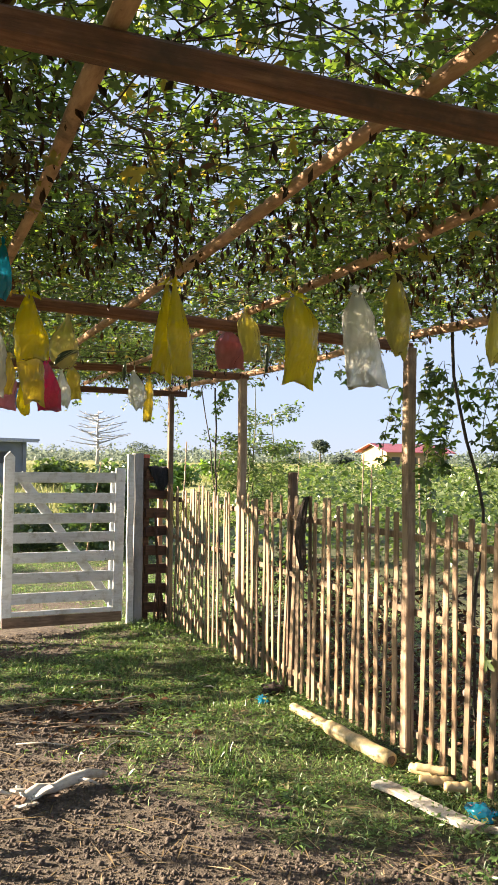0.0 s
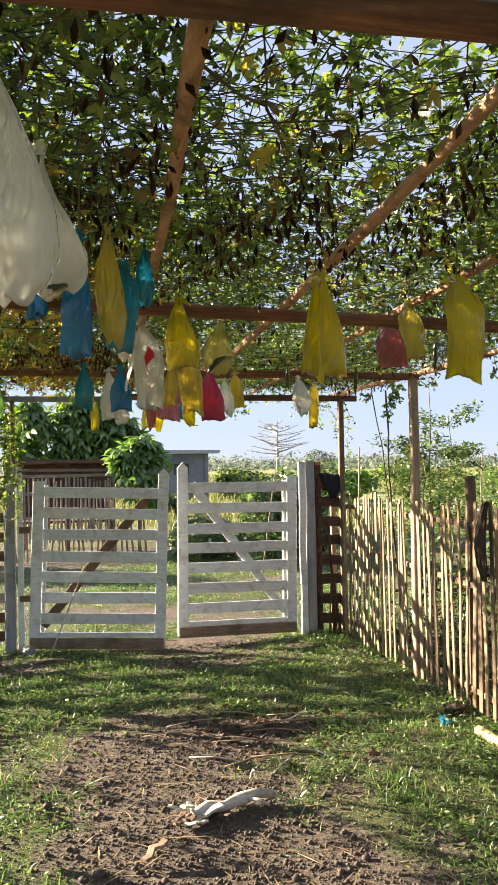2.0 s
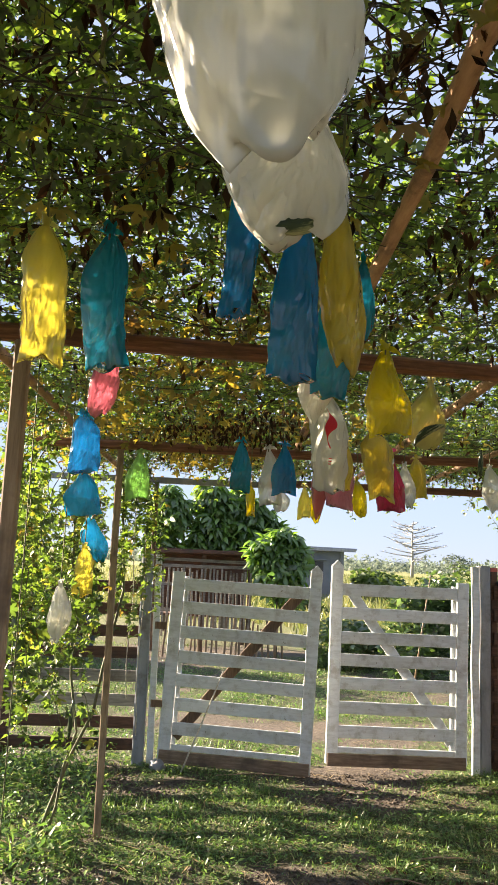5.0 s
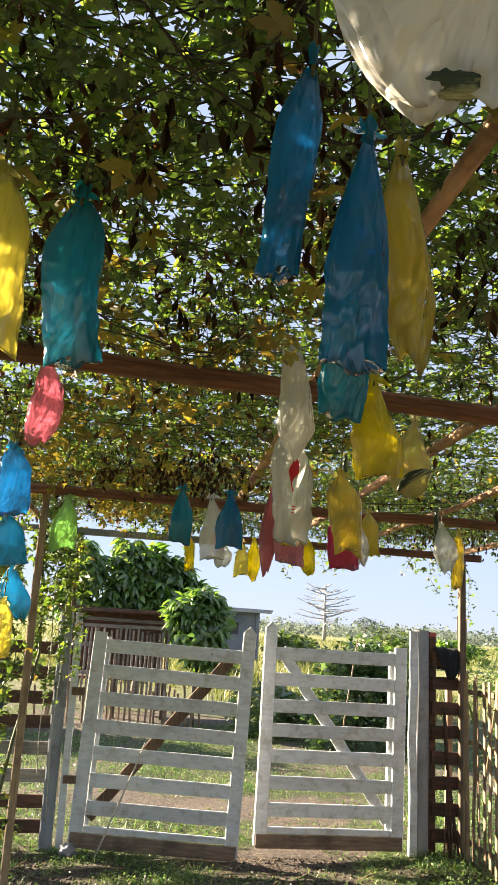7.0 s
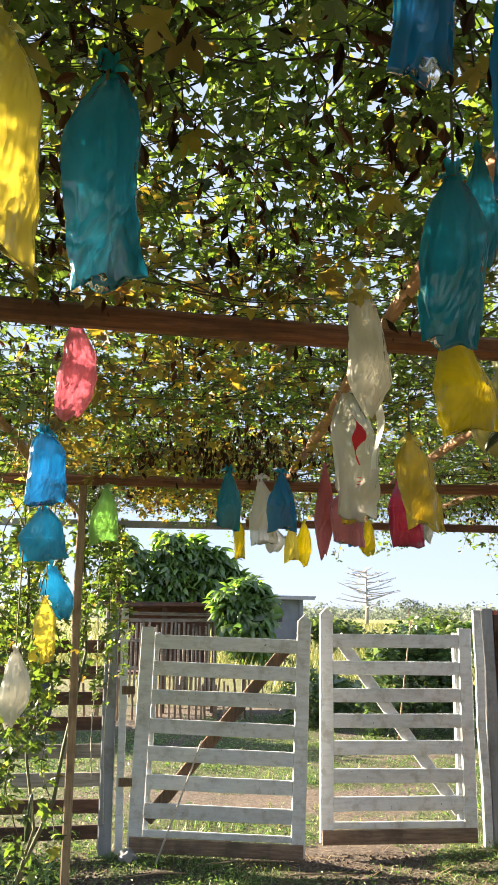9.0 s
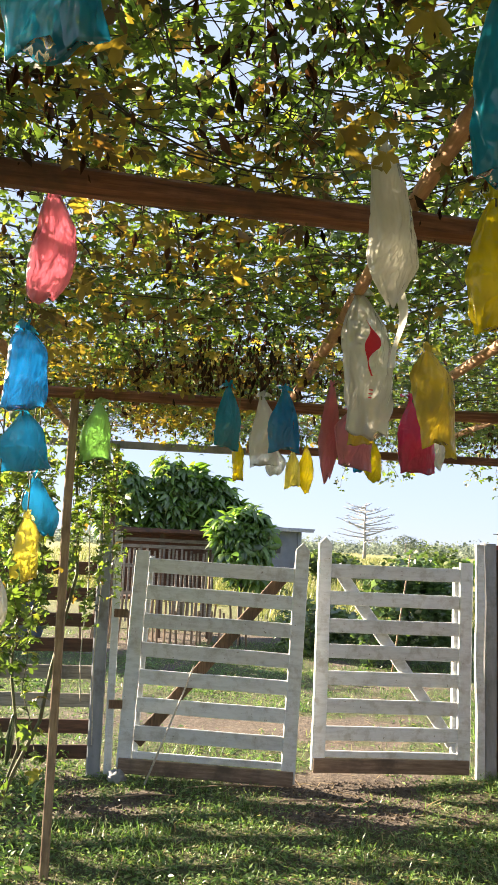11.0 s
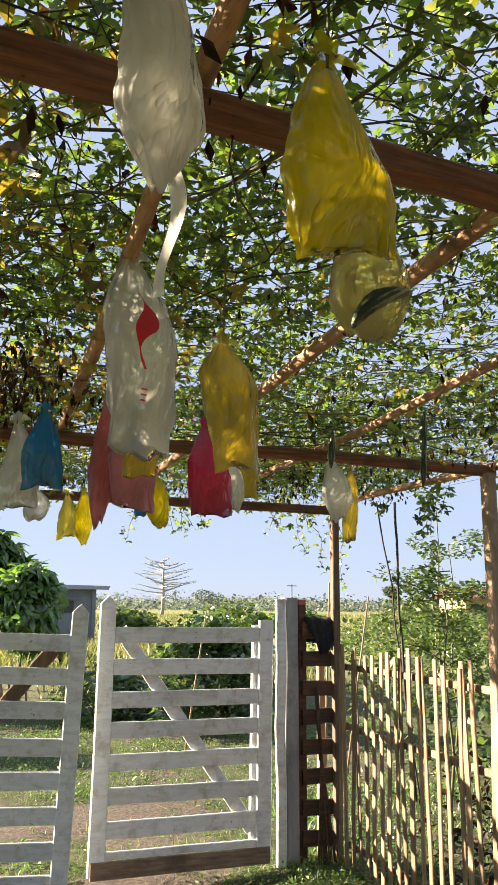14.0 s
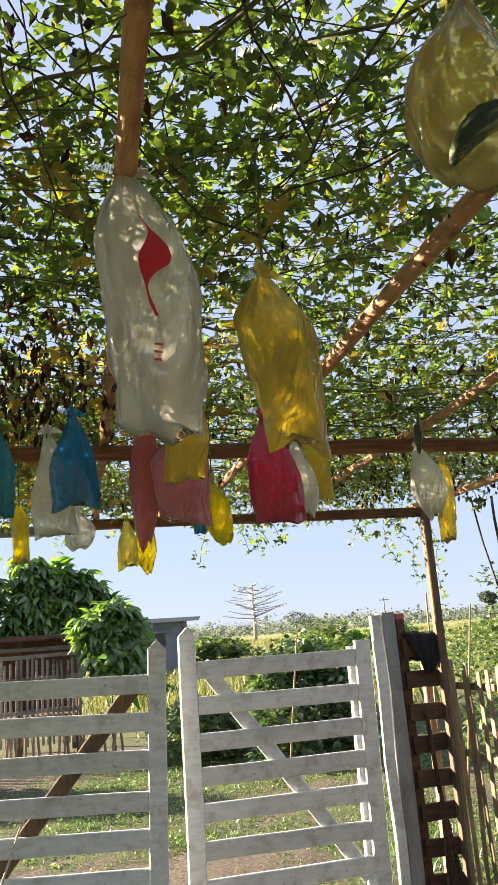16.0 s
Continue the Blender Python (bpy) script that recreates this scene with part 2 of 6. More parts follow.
BARK = rough_surface("grey_bark", (0.08, 0.07, 0.06), (0.16, 0.14, 0.12), (0.25, 0.22, 0.19), (1, 1, 0.3), 8, None, 3, 0.9, 0.4, 0.1)
RUST_RED = rough_surface("red_oxide_paint", (0.35, 0.06, 0.05), (0.5, 0.1, 0.08), (0.6, 0.16, 0.13), (1, 1, 1), 12, (0.2, 0.05, 0.04), 5, 0.6, 0.15, 0.05)
GOURD_SKIN = rough_surface("gourd_skin", (0.006, 0.016, 0.004), (0.022, 0.045, 0.012), (0.55, 0.58, 0.3), (28, 28, 2.0), 5, None, 14, 0.4, 0.6, 0.1)
LOGO_RED = rough_surface("red_print", (0.55, 0.01, 0.02), (0.62, 0.015, 0.03), (0.68, 0.02, 0.04), (1, 1, 1), 20, None, 3, 0.5, 0.05, 0.0)

GREEN_LEAF = leaf_material("vine_leaf_green", [(0.0, (0.03, 0.052, 0.016)), (0.3, (0.085, 0.135, 0.032)), (0.6, (0.145, 0.22, 0.048)), (0.88, (0.21, 0.29, 0.062)), (1.0, (0.34, 0.3, 0.06))], (1.2, 1.32, 0.6), 0.58, 0.07)
YELLOW_LEAF = leaf_material("vine_leaf_yellow", [(0.0, (0.15, 0.09, 0.03)), (0.35, (0.3, 0.24, 0.04)), (0.75, (0.46, 0.37, 0.05)), (1.0, (0.2, 0.08, 0.03))], (1.2, 1.1, 0.7), 0.45)
DRY_LEAF = leaf_material("vine_leaf_dry", [(0.0, (0.03, 0.014, 0.01)), (0.6, (0.075, 0.032, 0.02)), (1.0, (0.17, 0.08, 0.04))], (1.0, 0.8, 0.6), 0.25, 0.02)
GRASS = leaf_material("grass_blade", [(0.0, (0.06, 0.125, 0.035)), (0.5, (0.15, 0.27, 0.075)), (0.85, (0.25, 0.37, 0.12)), (1.0, (0.42, 0.38, 0.22))], (1.15, 1.3, 0.7), 0.36, 0.06)
STRAW = leaf_material("dry_straw", [(0.0, (0.25, 0.17, 0.09)), (0.6, (0.42, 0.31, 0.17)), (1.0, (0.55, 0.43, 0.27))], (1, 1, 0.9), 0.2, 0.04)
FIELD_LEAF = leaf_material("field_grass", [(0.0, (0.11, 0.145, 0.045)), (0.5, (0.2, 0.23, 0.085)), (1.0, (0.37, 0.34, 0.17))], (1.2, 1.2, 0.8), 0.35, 0.03)
BEAN_LEAF = leaf_material("bean_leaf", [(0.0, (0.05, 0.09, 0.025)), (0.5, (0.1, 0.158, 0.042)), (1.0, (0.19, 0.235, 0.085))], (1.2, 1.35, 0.75), 0.4)
BUSH_LEAF = leaf_material("bush_leaf", [(0.0, (0.06, 0.125, 0.03)), (0.6, (0.13, 0.25, 0.055)), (1.0, (0.23, 0.38, 0.09))], (1.5, 1.6, 0.6), 0.5, 0.08)
DARK_BUSH = leaf_material("dark_bush_leaf", [(0.0, (0.045, 0.095, 0.03)), (0.6, (0.085, 0.165, 0.05)), (1.0, (0.14, 0.23, 0.07))], (1.4, 1.4, 0.8), 0.45, 0.12)
# greyed, lightened greens: aerial haze painted into the base colour of distant leaves
HAZED_LEAF = leaf_material("haze_tinted_leaf", [(0.0, (0.13, 0.165, 0.15)), (0.6, (0.155, 0.195, 0.17)), (1.0, (0.19, 0.23, 0.19))], (1.2, 1.2, 1.1), 0.55, 0.02)

FILM = {
    "yellow": film_plastic("yellow_film", (0.95, 0.82, 0.03), 0.28, 0.76, 0.88),
    "amber": film_plastic("amber_film", (0.93, 0.77, 0.15), 0.34, 0.76, 0.84),
    "straw": film_plastic("pale_yellow_film", (0.93, 0.84, 0.24), 0.34, 0.76, 0.86),
    "white": film_plastic("white_film", (0.9, 0.89, 0.79), 0.1, 0.5, 0.92),
    "clear": film_plastic("milky_film", (0.95, 0.95, 0.9), 0.38, 0.66, 0.92),
    "blue": film_plastic("blue_film", (0.002, 0.42, 0.74), 0.34, 0.76, 0.66),
    "sky": film_plastic("bright_blue_film", (0.004, 0.55, 0.85), 0.1, 0.72, 0.7),
    "teal": film_plastic("teal_film", (0.006, 0.5, 0.66), 0.2, 0.76, 0.72),
    "pink": film_plastic("pink_film", (0.93, 0.4, 0.48), 0.3, 0.72, 0.8),
    "magenta": film_plastic("magenta_film", (0.87, 0.06, 0.22), 0.18, 0.74, 0.75),
    "rose": film_plastic("rose_film", (0.8, 0.3, 0.32), 0.3, 0.72, 0.78),
    "pale": film_plastic("clear_yellow_film", (0.97, 0.88, 0.42), 0.62, 0.78, 0.92),
    "green": film_plastic("green_film", (0.55, 0.9, 0.36), 0.25, 0.74, 0.8),
}

# ---- builders ----
rng = np.random.default_rng(7)
OFFSET = {}


class Build:
    """Collects vertices and faces of one part."""

    def __init__(self):
        self.v, self.f = [], []

    def add(self, verts, faces):
        k = len(self.v)
        self.v.extend([tuple(p) for p in verts])
        self.f.extend([tuple(i + k for i in f) for f in faces])
        return self

    def box(self, a, b, width, depth, up=(0, 0, 1), chamfer=0.004, wobble=0.0):
        """A sawn stick from a to b with chamfered edges, a slight warp along it and capped ends."""
        a, b = Vector(a), Vector(b)
        d = (b - a).normalized()
        side = d.cross(Vector(up)).normalized()
        if side.length < 0.5:
            side = d.cross(Vector((1, 0, 0))).normalized()
        top = side.cross(d).normalized()
        w, h, c = width / 2, depth / 2, chamfer
        prof = [(-w + c, -h), (w - c, -h), (w, -h + c), (w, h - c), (w - c, h), (-w + c, h), (-w, h - c), (-w, -h + c)]
        n = 4 if wobble else 1
        verts = []
        for i in range(n + 1):
            o = a.lerp(b, i / n)
            if wobble and 0 < i < n:
                o = o + side * random.uniform(-wobble, wobble) + top * random.uniform(-wobble, wobble)
            verts += [o + side * x + top * y for x, y in prof]
        faces = [tuple(range(7, -1, -1)), tuple(range(n * 8, n * 8 + 8))]
        for i in range(n):
            for j in range(8):
                k = (j + 1) % 8
                faces.append((i * 8 + j, i * 8 + k, i * 8 + 8 + k, i * 8 + 8 + j))
        return self.add(verts, faces)

    def tube(self, pts, radii, sides=8, cap=True):
        pts = [Vector(p) for p in pts]
        if isinstance(radii, (int, float)):
            radii = [radii] * len(pts)
        verts, faces = [], []
        ref = Vector((0.31, 0.17, 0.93))
        for i, p in enumerate(pts):
            d = (pts[min(i + 1, len(pts) - 1)] - pts[max(i - 1, 0)]).normalized()
            s = d.cross(ref)
            if s.length < 0.1:
                s = d.cross(Vector((1, 0, 0)))
            s.normalize()
            t = s.cross(d)
            for j in range(sides):
                a = 2 * math.pi * j / sides
                verts.append(p + (s * math.cos(a) + t * math.sin(a)) * radii[i])
        for i in range(len(pts) - 1):
            for j in range(sides):
                k = (j + 1) % sides
                faces.append((i * sides + j, i * sides + k, (i + 1) * sides + k, (i + 1) * sides + j))
        if cap:
            faces.append(tuple(range(sides - 1, -1, -1)))
            faces.append(tuple(range((len(pts) - 1) * sides, len(pts) * sides)))
        return self.add(verts, faces)


def thing(name, loc, label, category, group="", kind=""):
    ob = new(name)
    ob.empty_display_size = 0.1
    ob.location = loc
    OFFSET[ob] = Vector(loc)
    return tagged(ob, label, category, group, kind)


def part(name, b, material, parent=None, label="", smooth=False):
    """Links a Build as one mesh under a thing or part (or at top level); its points are given in the world."""
    off = OFFSET.get(parent, Vector((0, 0, 0))) if parent else Vector((0, 0, 0))
    me = bpy.data.meshes.new(name)
    me.from_pydata([(p[0] - off.x, p[1] - off.y, p[2] - off.z) for p in b.v], [], b.f)
    if smooth:
        me.polygons.foreach_set("use_smooth", [True] * len(me.polygons))
    me.materials.append(material)
    me.update()
    ob = new(name, me)
    if parent:
        ob.parent = parent
    OFFSET[ob] = off
    return tagged(ob, label) if label else ob


def bulk(name, verts, tris, material, label, category, kind="stuff"):
    """One object out of large arrays of points and triangles."""
    me = bpy.data.meshes.new(name)
    me.vertices.add(len(verts))
    me.vertices.foreach_set("co", np.ascontiguousarray(verts, dtype=np.float32).ravel())
    me.loops.add(len(tris) * 3)
    me.loops.foreach_set("vertex_index", np.ascontiguousarray(tris, dtype=np.int32).ravel())
    me.polygons.add(len(tris))
    me.polygons.foreach_set("loop_start", np.arange(0, len(tris) * 3, 3, dtype=np.int32))
    me.materials.append(material)
    me.update(calc_edges=True)
    me.validate()
    return tagged(new(name, me), label, category, "", kind)


def lobed_leaf():
    """A palmate vine leaf of radius 1, its stalk at the origin, lobes drooping."""
    out = [(-165, 0.14)]
    lobes = [(-120, 0.62), (-60, 0.9), (0, 1.0), (60, 0.9), (120, 0.62)]
    for i, (a, r) in enumerate(lobes):
        out += [(a - 21, r * 0.72), (a, r), (a + 21, r * 0.72)] if abs(a) < 100 else [(a, r)]
        if i < 4:
            out.append(((a + lobes[i + 1][0]) / 2, 0.4))
    out.append((165, 0.14))
    pts = [(0, 0, 0.05)]
    for a, r in out:
        q = radians(a)
        pts.append((r * math.sin(q), r * math.cos(q), -0.42 * r * r + 0.13 * math.cos(3 * q)))
    tris = [(0, i, i + 1) for i in range(1, len(pts) - 1)]
    return np.array(pts), np.array(tris)[:, ::-1]


def diamond_leaf(width=0.3, droop=0.25):
    pts = np.array([(0, 0, 0), (width, 0.45, -droop * 0.1), (0, 1.0, -droop), (-width, 0.45, -droop * 0.1)])
    return pts, np.array([(0, 1, 2), (0, 2, 3)])


def blade_leaf():
    pts = np.array([(-0.05, 0, 0), (0.05, 0, 0), (0.035, 0.18, 0.55), (-0.035, 0.18, 0.55), (0, 0.5, 0.95)])
    return pts, np.array([(0, 1, 2), (0, 2, 3), (3, 2, 4)])


def turns(n, tilt, flip=0.0):
    """n random rotations: any heading, leaning by about tilt radians."""
    az_, t, s = rng.uniform(0, 2 * np.pi, n), rng.normal(0, tilt, n) + flip, rng.uniform(0, 2 * np.pi, n)
    ca, sa, ct, st, cs, ss = np.cos(az_), np.sin(az_), np.cos(t), np.sin(t), np.cos(s), np.sin(s)
    z = np.zeros(n)
    o = np.ones(n)
    spin = np.stack([np.stack([cs, -ss, z], 1), np.stack([ss, cs, z], 1), np.stack([z, z, o], 1)], 1)
    lean = np.stack([np.stack([o, z, z], 1), np.stack([z, ct, -st], 1), np.stack([z, st, ct], 1)], 1)
    head = np.stack([np.stack([ca, -sa, z], 1), np.stack([sa, ca, z], 1), np.stack([z, z, o], 1)], 1)
    return head @ lean @ spin


def scatter(template, places, sizes, rot):
    pts, tris = template
    v = np.einsum("nij,kj->nki", rot, pts) * sizes[:, None, None] + places[:, None, :]
    f = tris[None] + (np.arange(len(places)) * len(pts))[:, None, None]
    return v.reshape(-1, 3), f.reshape(-1, 3)


def joined(*pairs):
    vs, fs, k = [], [], 0
    for v, f in pairs:
        vs.append(v)
        fs.append(f + k)
        k += len(v)
    return np.concatenate(vs), np.concatenate(fs)


def waves(x, y, seed, scale):
    """A smooth, uneven field of about 0 to 1 over the plan."""
    r = np.random.default_rng(seed)
    s = 0
    for k in range(7):
        a, f, p = r.uniform(0, 2 * np.pi), r.uniform(0.6, 2.2) / scale, r.uniform(0, 6.28)
        s = s + np.sin((x * np.cos(a) + y * np.sin(a)) * f * 2.2 + p)
    return 0.5 + s / 9.0


# ---- ground ----


def grassy(x, y):
    """How much grass grows at a place, 0 bare soil to 1."""
    g = 0.8 + 0.8 * (waves(x, y, 3, 0.7) - 0.5) + 0.7 * (waves(x, y, 4, 0.22) - 0.5)
    for cx, cy, rx, ry, k in ((-0.4, 3.55, 0.5, 0.8, 1.1), (-0.25, 4.65, 0.42, 0.5, 0.75), (0.2, 4.8, 0.36, 0.26, 0.7), (-0.25, 2.7, 0.6, 0.5, 0.8), (0.1, 6.9, 0.6, 0.4, 1.0), (0.1, 6.3, 0.45, 0.16, 0.6), (-1.5, 4.6, 0.3, 0.7, 0.5), (-1.0, 6.5, 0.4, 0.2, 0.35),
                              (-0.6, 1.2, 1.6, 1.6, 0.9), (2.5, 4.5, 0.7, 4.0, 0.8), (-0.1, 8.4, 1.4, 0.45, 0.85), (-0.3, 14.2, 1.6, 0.7, 0.8), (2.2, 10.3, 1.2, 0.3, 0.6), (-1.2, 13.0, 1.2, 1.0, 0.8)):
        g = g - k * np.exp(-((x - cx) / rx) ** 2 - ((y - cy) / ry) ** 2)
    return np.clip(g, 0, 1)


def ground_height(x, y):
    near = np.exp(-(np.hypot(x, y - 4) / 14) ** 2)
    return near * (0.03 * (waves(x, y, 11, 0.5) - 0.5) + 0.014 * (waves(x, y, 12, 0.12) - 0.5)) - 0.006


def axis(lo, hi, fine, reach):
    near = np.arange(lo, hi + 1e-6, fine)
    far, step = [], fine
    while (far[-1] if far else 0) < reach:
        step *= 1.25
        far.append((far[-1] if far else 0) + step)
    far = np.array(far)
    return np.concatenate([(lo - far)[::-1], near, hi + far])


gx, gy = axis(-2.4, 2.6, 0.055, 2500), axis(1.0, 9.5, 0.055, 2500)
X, Y = np.meshgrid(gx, gy)
Z = ground_height(X, Y)
nx, ny = len(gx), len(gy)
idx = np.arange(nx * ny).reshape(ny, nx)
q00, q10, q11, q01 = idx[:-1, :-1].ravel(), idx[:-1, 1:].ravel(), idx[1:, 1:].ravel(), idx[1:, :-1].ravel()
m_ground, nt, out = nodes_of("soil_and_turf")
at = nt.nodes.new("ShaderNodeAttribute")
at.attribute_name = "turf"
n1, n2 = noise_node(nt, 34.0, 9, (1, 1, 1), 0.7), noise_node(nt, 3.0, 6)
soil = ramp(nt, [(0.3, (0.035, 0.027, 0.019)), (0.5, (0.1, 0.077, 0.055)), (0.72, (0.23, 0.185, 0.135))])
turf = ramp(nt, [(0.3, (0.035, 0.042, 0.014)), (0.55, (0.075, 0.085, 0.028)), (0.75, (0.15, 0.14, 0.06))])
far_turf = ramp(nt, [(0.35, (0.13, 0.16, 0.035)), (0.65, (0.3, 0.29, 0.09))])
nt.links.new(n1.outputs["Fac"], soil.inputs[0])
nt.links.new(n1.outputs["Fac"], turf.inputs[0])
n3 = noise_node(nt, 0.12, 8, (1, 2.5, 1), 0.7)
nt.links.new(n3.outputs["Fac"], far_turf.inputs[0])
edge = ramp(nt, [(0.35, (0, 0, 0)), (0.6, (1, 1, 1))])
addn = nt.nodes.new("ShaderNodeMath")
addn.operation = "MULTIPLY_ADD"
addn.inputs[1].default_value = 0.5
nt.links.new(n2.outputs["Fac"], addn.inputs[0])
sub = nt.nodes.new("ShaderNodeMath")
sub.operation = "SUBTRACT"
sub.inputs[1].default_value = 0.25
nt.links.new(at.outputs["Fac"], sub.inputs[0])
nt.links.new(sub.outputs[0], addn.inputs[2])
nt.links.new(addn.outputs[0], edge.inputs[0])
near_col = mixed(nt, edge.outputs[0], soil.outputs[0], turf.outputs[0])
at2 = nt.nodes.new("ShaderNodeAttribute")
at2.attribute_name = "meadow"
p = nt.nodes.new("ShaderNodeBsdfPrincipled")
p.inputs["Roughness"].default_value = 0.95
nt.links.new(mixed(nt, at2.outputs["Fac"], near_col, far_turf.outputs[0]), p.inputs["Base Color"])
bp = nt.nodes.new("ShaderNodeBump")
bp.inputs["Strength"].default_value, bp.inputs["Distance"].default_value = 1.0, 0.03
nt.links.new(n1.outputs["Fac"], bp.inputs["Height"])
nt.links.new(bp.outputs[0], p.inputs["Normal"])
nt.links.new(p.outputs[0], out.inputs[0])
gv = np.stack([X.ravel(), Y.ravel(), Z.ravel()], 1)
gt = np.concatenate([np.stack([q00, q10, q11], 1), np.stack([q00, q11, q01], 1)])
ground = bulk("ground", gv, gt, m_ground, "trodden brown soil with patchy grass running out into flat fields", "ground", "structure")
a1 = ground.data.attributes.new("turf", "FLOAT", "POINT")
a1.data.foreach_set("value", grassy(gv[:, 0], gv[:, 1]).astype(np.float32))
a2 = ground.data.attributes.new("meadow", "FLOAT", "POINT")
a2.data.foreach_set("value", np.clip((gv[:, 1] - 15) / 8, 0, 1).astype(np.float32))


def on_ground(x, y):
    return float(ground_height(np.float64(x), np.float64(y)))


# ---- trellis: posts, beams, poles, wires ----
trellis = thing("trellis", (0, 3.5, 0), "timber trellis of posts, brown beams and poles carrying a vine roof", "trellis")
for y0, y1, z0, z1, x1 in ((1.515, 1.27, 2.012, 2.01, 1.62), (3.35, 3.54, 2.03, 1.985, 1.46), (5.54, 5.48, 2.015, 2.005, 1.5)):
    part("beam", Build().box((-1.85, y0, z0), (x1, y1, z1), 0.038, 0.048, chamfer=0.009, wobble=0.008), BEAM_WOOD, trellis)
part("beam", Build().box((-0.4, 7.1, 2.0), (1.62, 6.98, 1.985), 0.045, 0.05, chamfer=0.006, wobble=0.004), BEAM_WOOD, trellis)
part("cross_bar", Build().box((-2.3, 7.16, 1.985), (-0.3, 7.14, 1.985), 0.045, 0.045, chamfer=0.003), GREY_PAINT, trellis, "grey metal bar over the gate")


def pole(a, b, r, mat, name="pole"):
    n = 9
    pts = [Vector(a).lerp(Vector(b), i / n) + Vector((random.uniform(-1, 1), 0, random.uniform(-1, 1))) * 0.012 for i in range(n + 1)]
    part(name, Build().tube(pts, [r * random.uniform(0.85, 1.15) for _ in pts], 10), mat, trellis, smooth=True)


for x0, x1 in ((-0.676, -0.293), (-0.137, 0.239), (0.347, 0.768)):
    pole((x0, 1.0, 2.058), (x1, 7.2, 2.05), 0.0165, POLE_WOOD)
pole((1.46, 1.0, 2.06), (1.49, 7.2, 2.02), 0.022, POLE_WOOD, "edge_pole")
pole((-1.66, 1.0, 2.07), (-1.5, 7.2, 2.06), 0.02, POLE_WOOD, "edge_pole")
for x, y, top, mat, w in ((1.445, 3.52, 1.98, POST_WOOD, 0.05), (1.452, 5.465, 1.99, POST_WOOD, 0.052), (1.48, 6.98, 1.98, DARK_POST, 0.045), (-1.425, 3.38, 2.01, POST_WOOD, 0.042), (-1.345, 5.57, 2.0, POST_WOOD, 0.036),
                          (-1.22, 7.12, 1.97, DARK_POST, 0.035), (1.44, 1.32, 1.99, POST_WOOD, 0.06), (-1.62, 1.48, 1.99, POST_WOOD, 0.055)):
    part("post", Build().box((x, y, -0.05), (x + random.uniform(-0.01, 0.01), y, top), w, w, up=(0, 1, 0), chamfer=0.005, wobble=0.004), mat, trellis)
net = Build()
for k in range(34):
    y = 0.4 + k * 0.205 + random.uniform(-0.04, 0.04)
    pts = [(x, y + random.uniform(-0.02, 0.02), 2.095 + random.uniform(-0.015, 0.015)) for x in np.linspace(-1.85, 1.75, 12)]
    net.tube(pts, 0.0011, 4)
for k in range(17):
    x = -1.7 + k * 0.21 + random.uniform(-0.05, 0.05)
    pts = [(x + random.uniform(-0.02, 0.02) + 0.09 * (y - 3), y, 2.1 + random.uniform(-0.015, 0.015)) for y in np.linspace(0.2, 7.3, 14)]
    net.tube(pts, 0.0011, 4)
part("wire_net", net, WIRE, trellis, "net of thin dark wires")

# ---- vine roof ----
stems, tangle = Build(), Build()
for k in range(1250):
    x, y = random.uniform(-1.85, 1.7), random.uniform(0.3, 7.2)
    if 330 <= k < 720:
        x, y = random.uniform(-1.85, 1.6 if k % 2 == 0 else -0.7), random.uniform(1.2, 3.5)
    h, pts = random.uniform(0, 6.28), []
    z = random.uniform(2.07, 2.2)
    for i in range(random.randint(7, 16)):
        pts.append((x, y, z))
        h += random.uniform(-0.5, 0.5)
        x, y = x + 0.11 * math.cos(h), y + 0.11 * math.sin(h)
        z = min(2.25, max(2.05, z + random.uniform(-0.03, 0.03)))
        if not (-1.95 < x < 1.75 and 0.2 < y < 7.35):
            break
    if len(pts) > 3:
        (stems if k < 330 else tangle).tube(pts, random.choice((0.001, 0.0012, 0.0015, 0.002, 0.0032)) if k < 330 else random.choice((0.0007, 0.0009, 0.0012, 0.0018)), 5)
part("vine_stems", stems, STEM, None, "", True)
tagged(bpy.data.objects["vine_stems"], "tangle of thin green and brown climbing vine stems", "vine stems", "", "stuff")

tagged(part("dry_tangle", tangle, BLACK_STEM, None, "", True), "tangle of dry dark tendrils under the vine roof", "dry tendrils", "", "stuff")

LEAF = lobed_leaf()


def roof_places(n, keep, lo, hi):
    pts = []
    while sum(len(p_) for p_ in pts) < n:
        x, y = rng.uniform(-1.95, 1.75, n), rng.uniform(0.1, 7.35, n)
        ok = rng.uniform(0, 1, n) < keep(x, y)
        pts.append(np.stack([x[ok], y[ok], rng.uniform(lo, hi, ok.sum())], 1))
    return np.concatenate(pts)[:n]


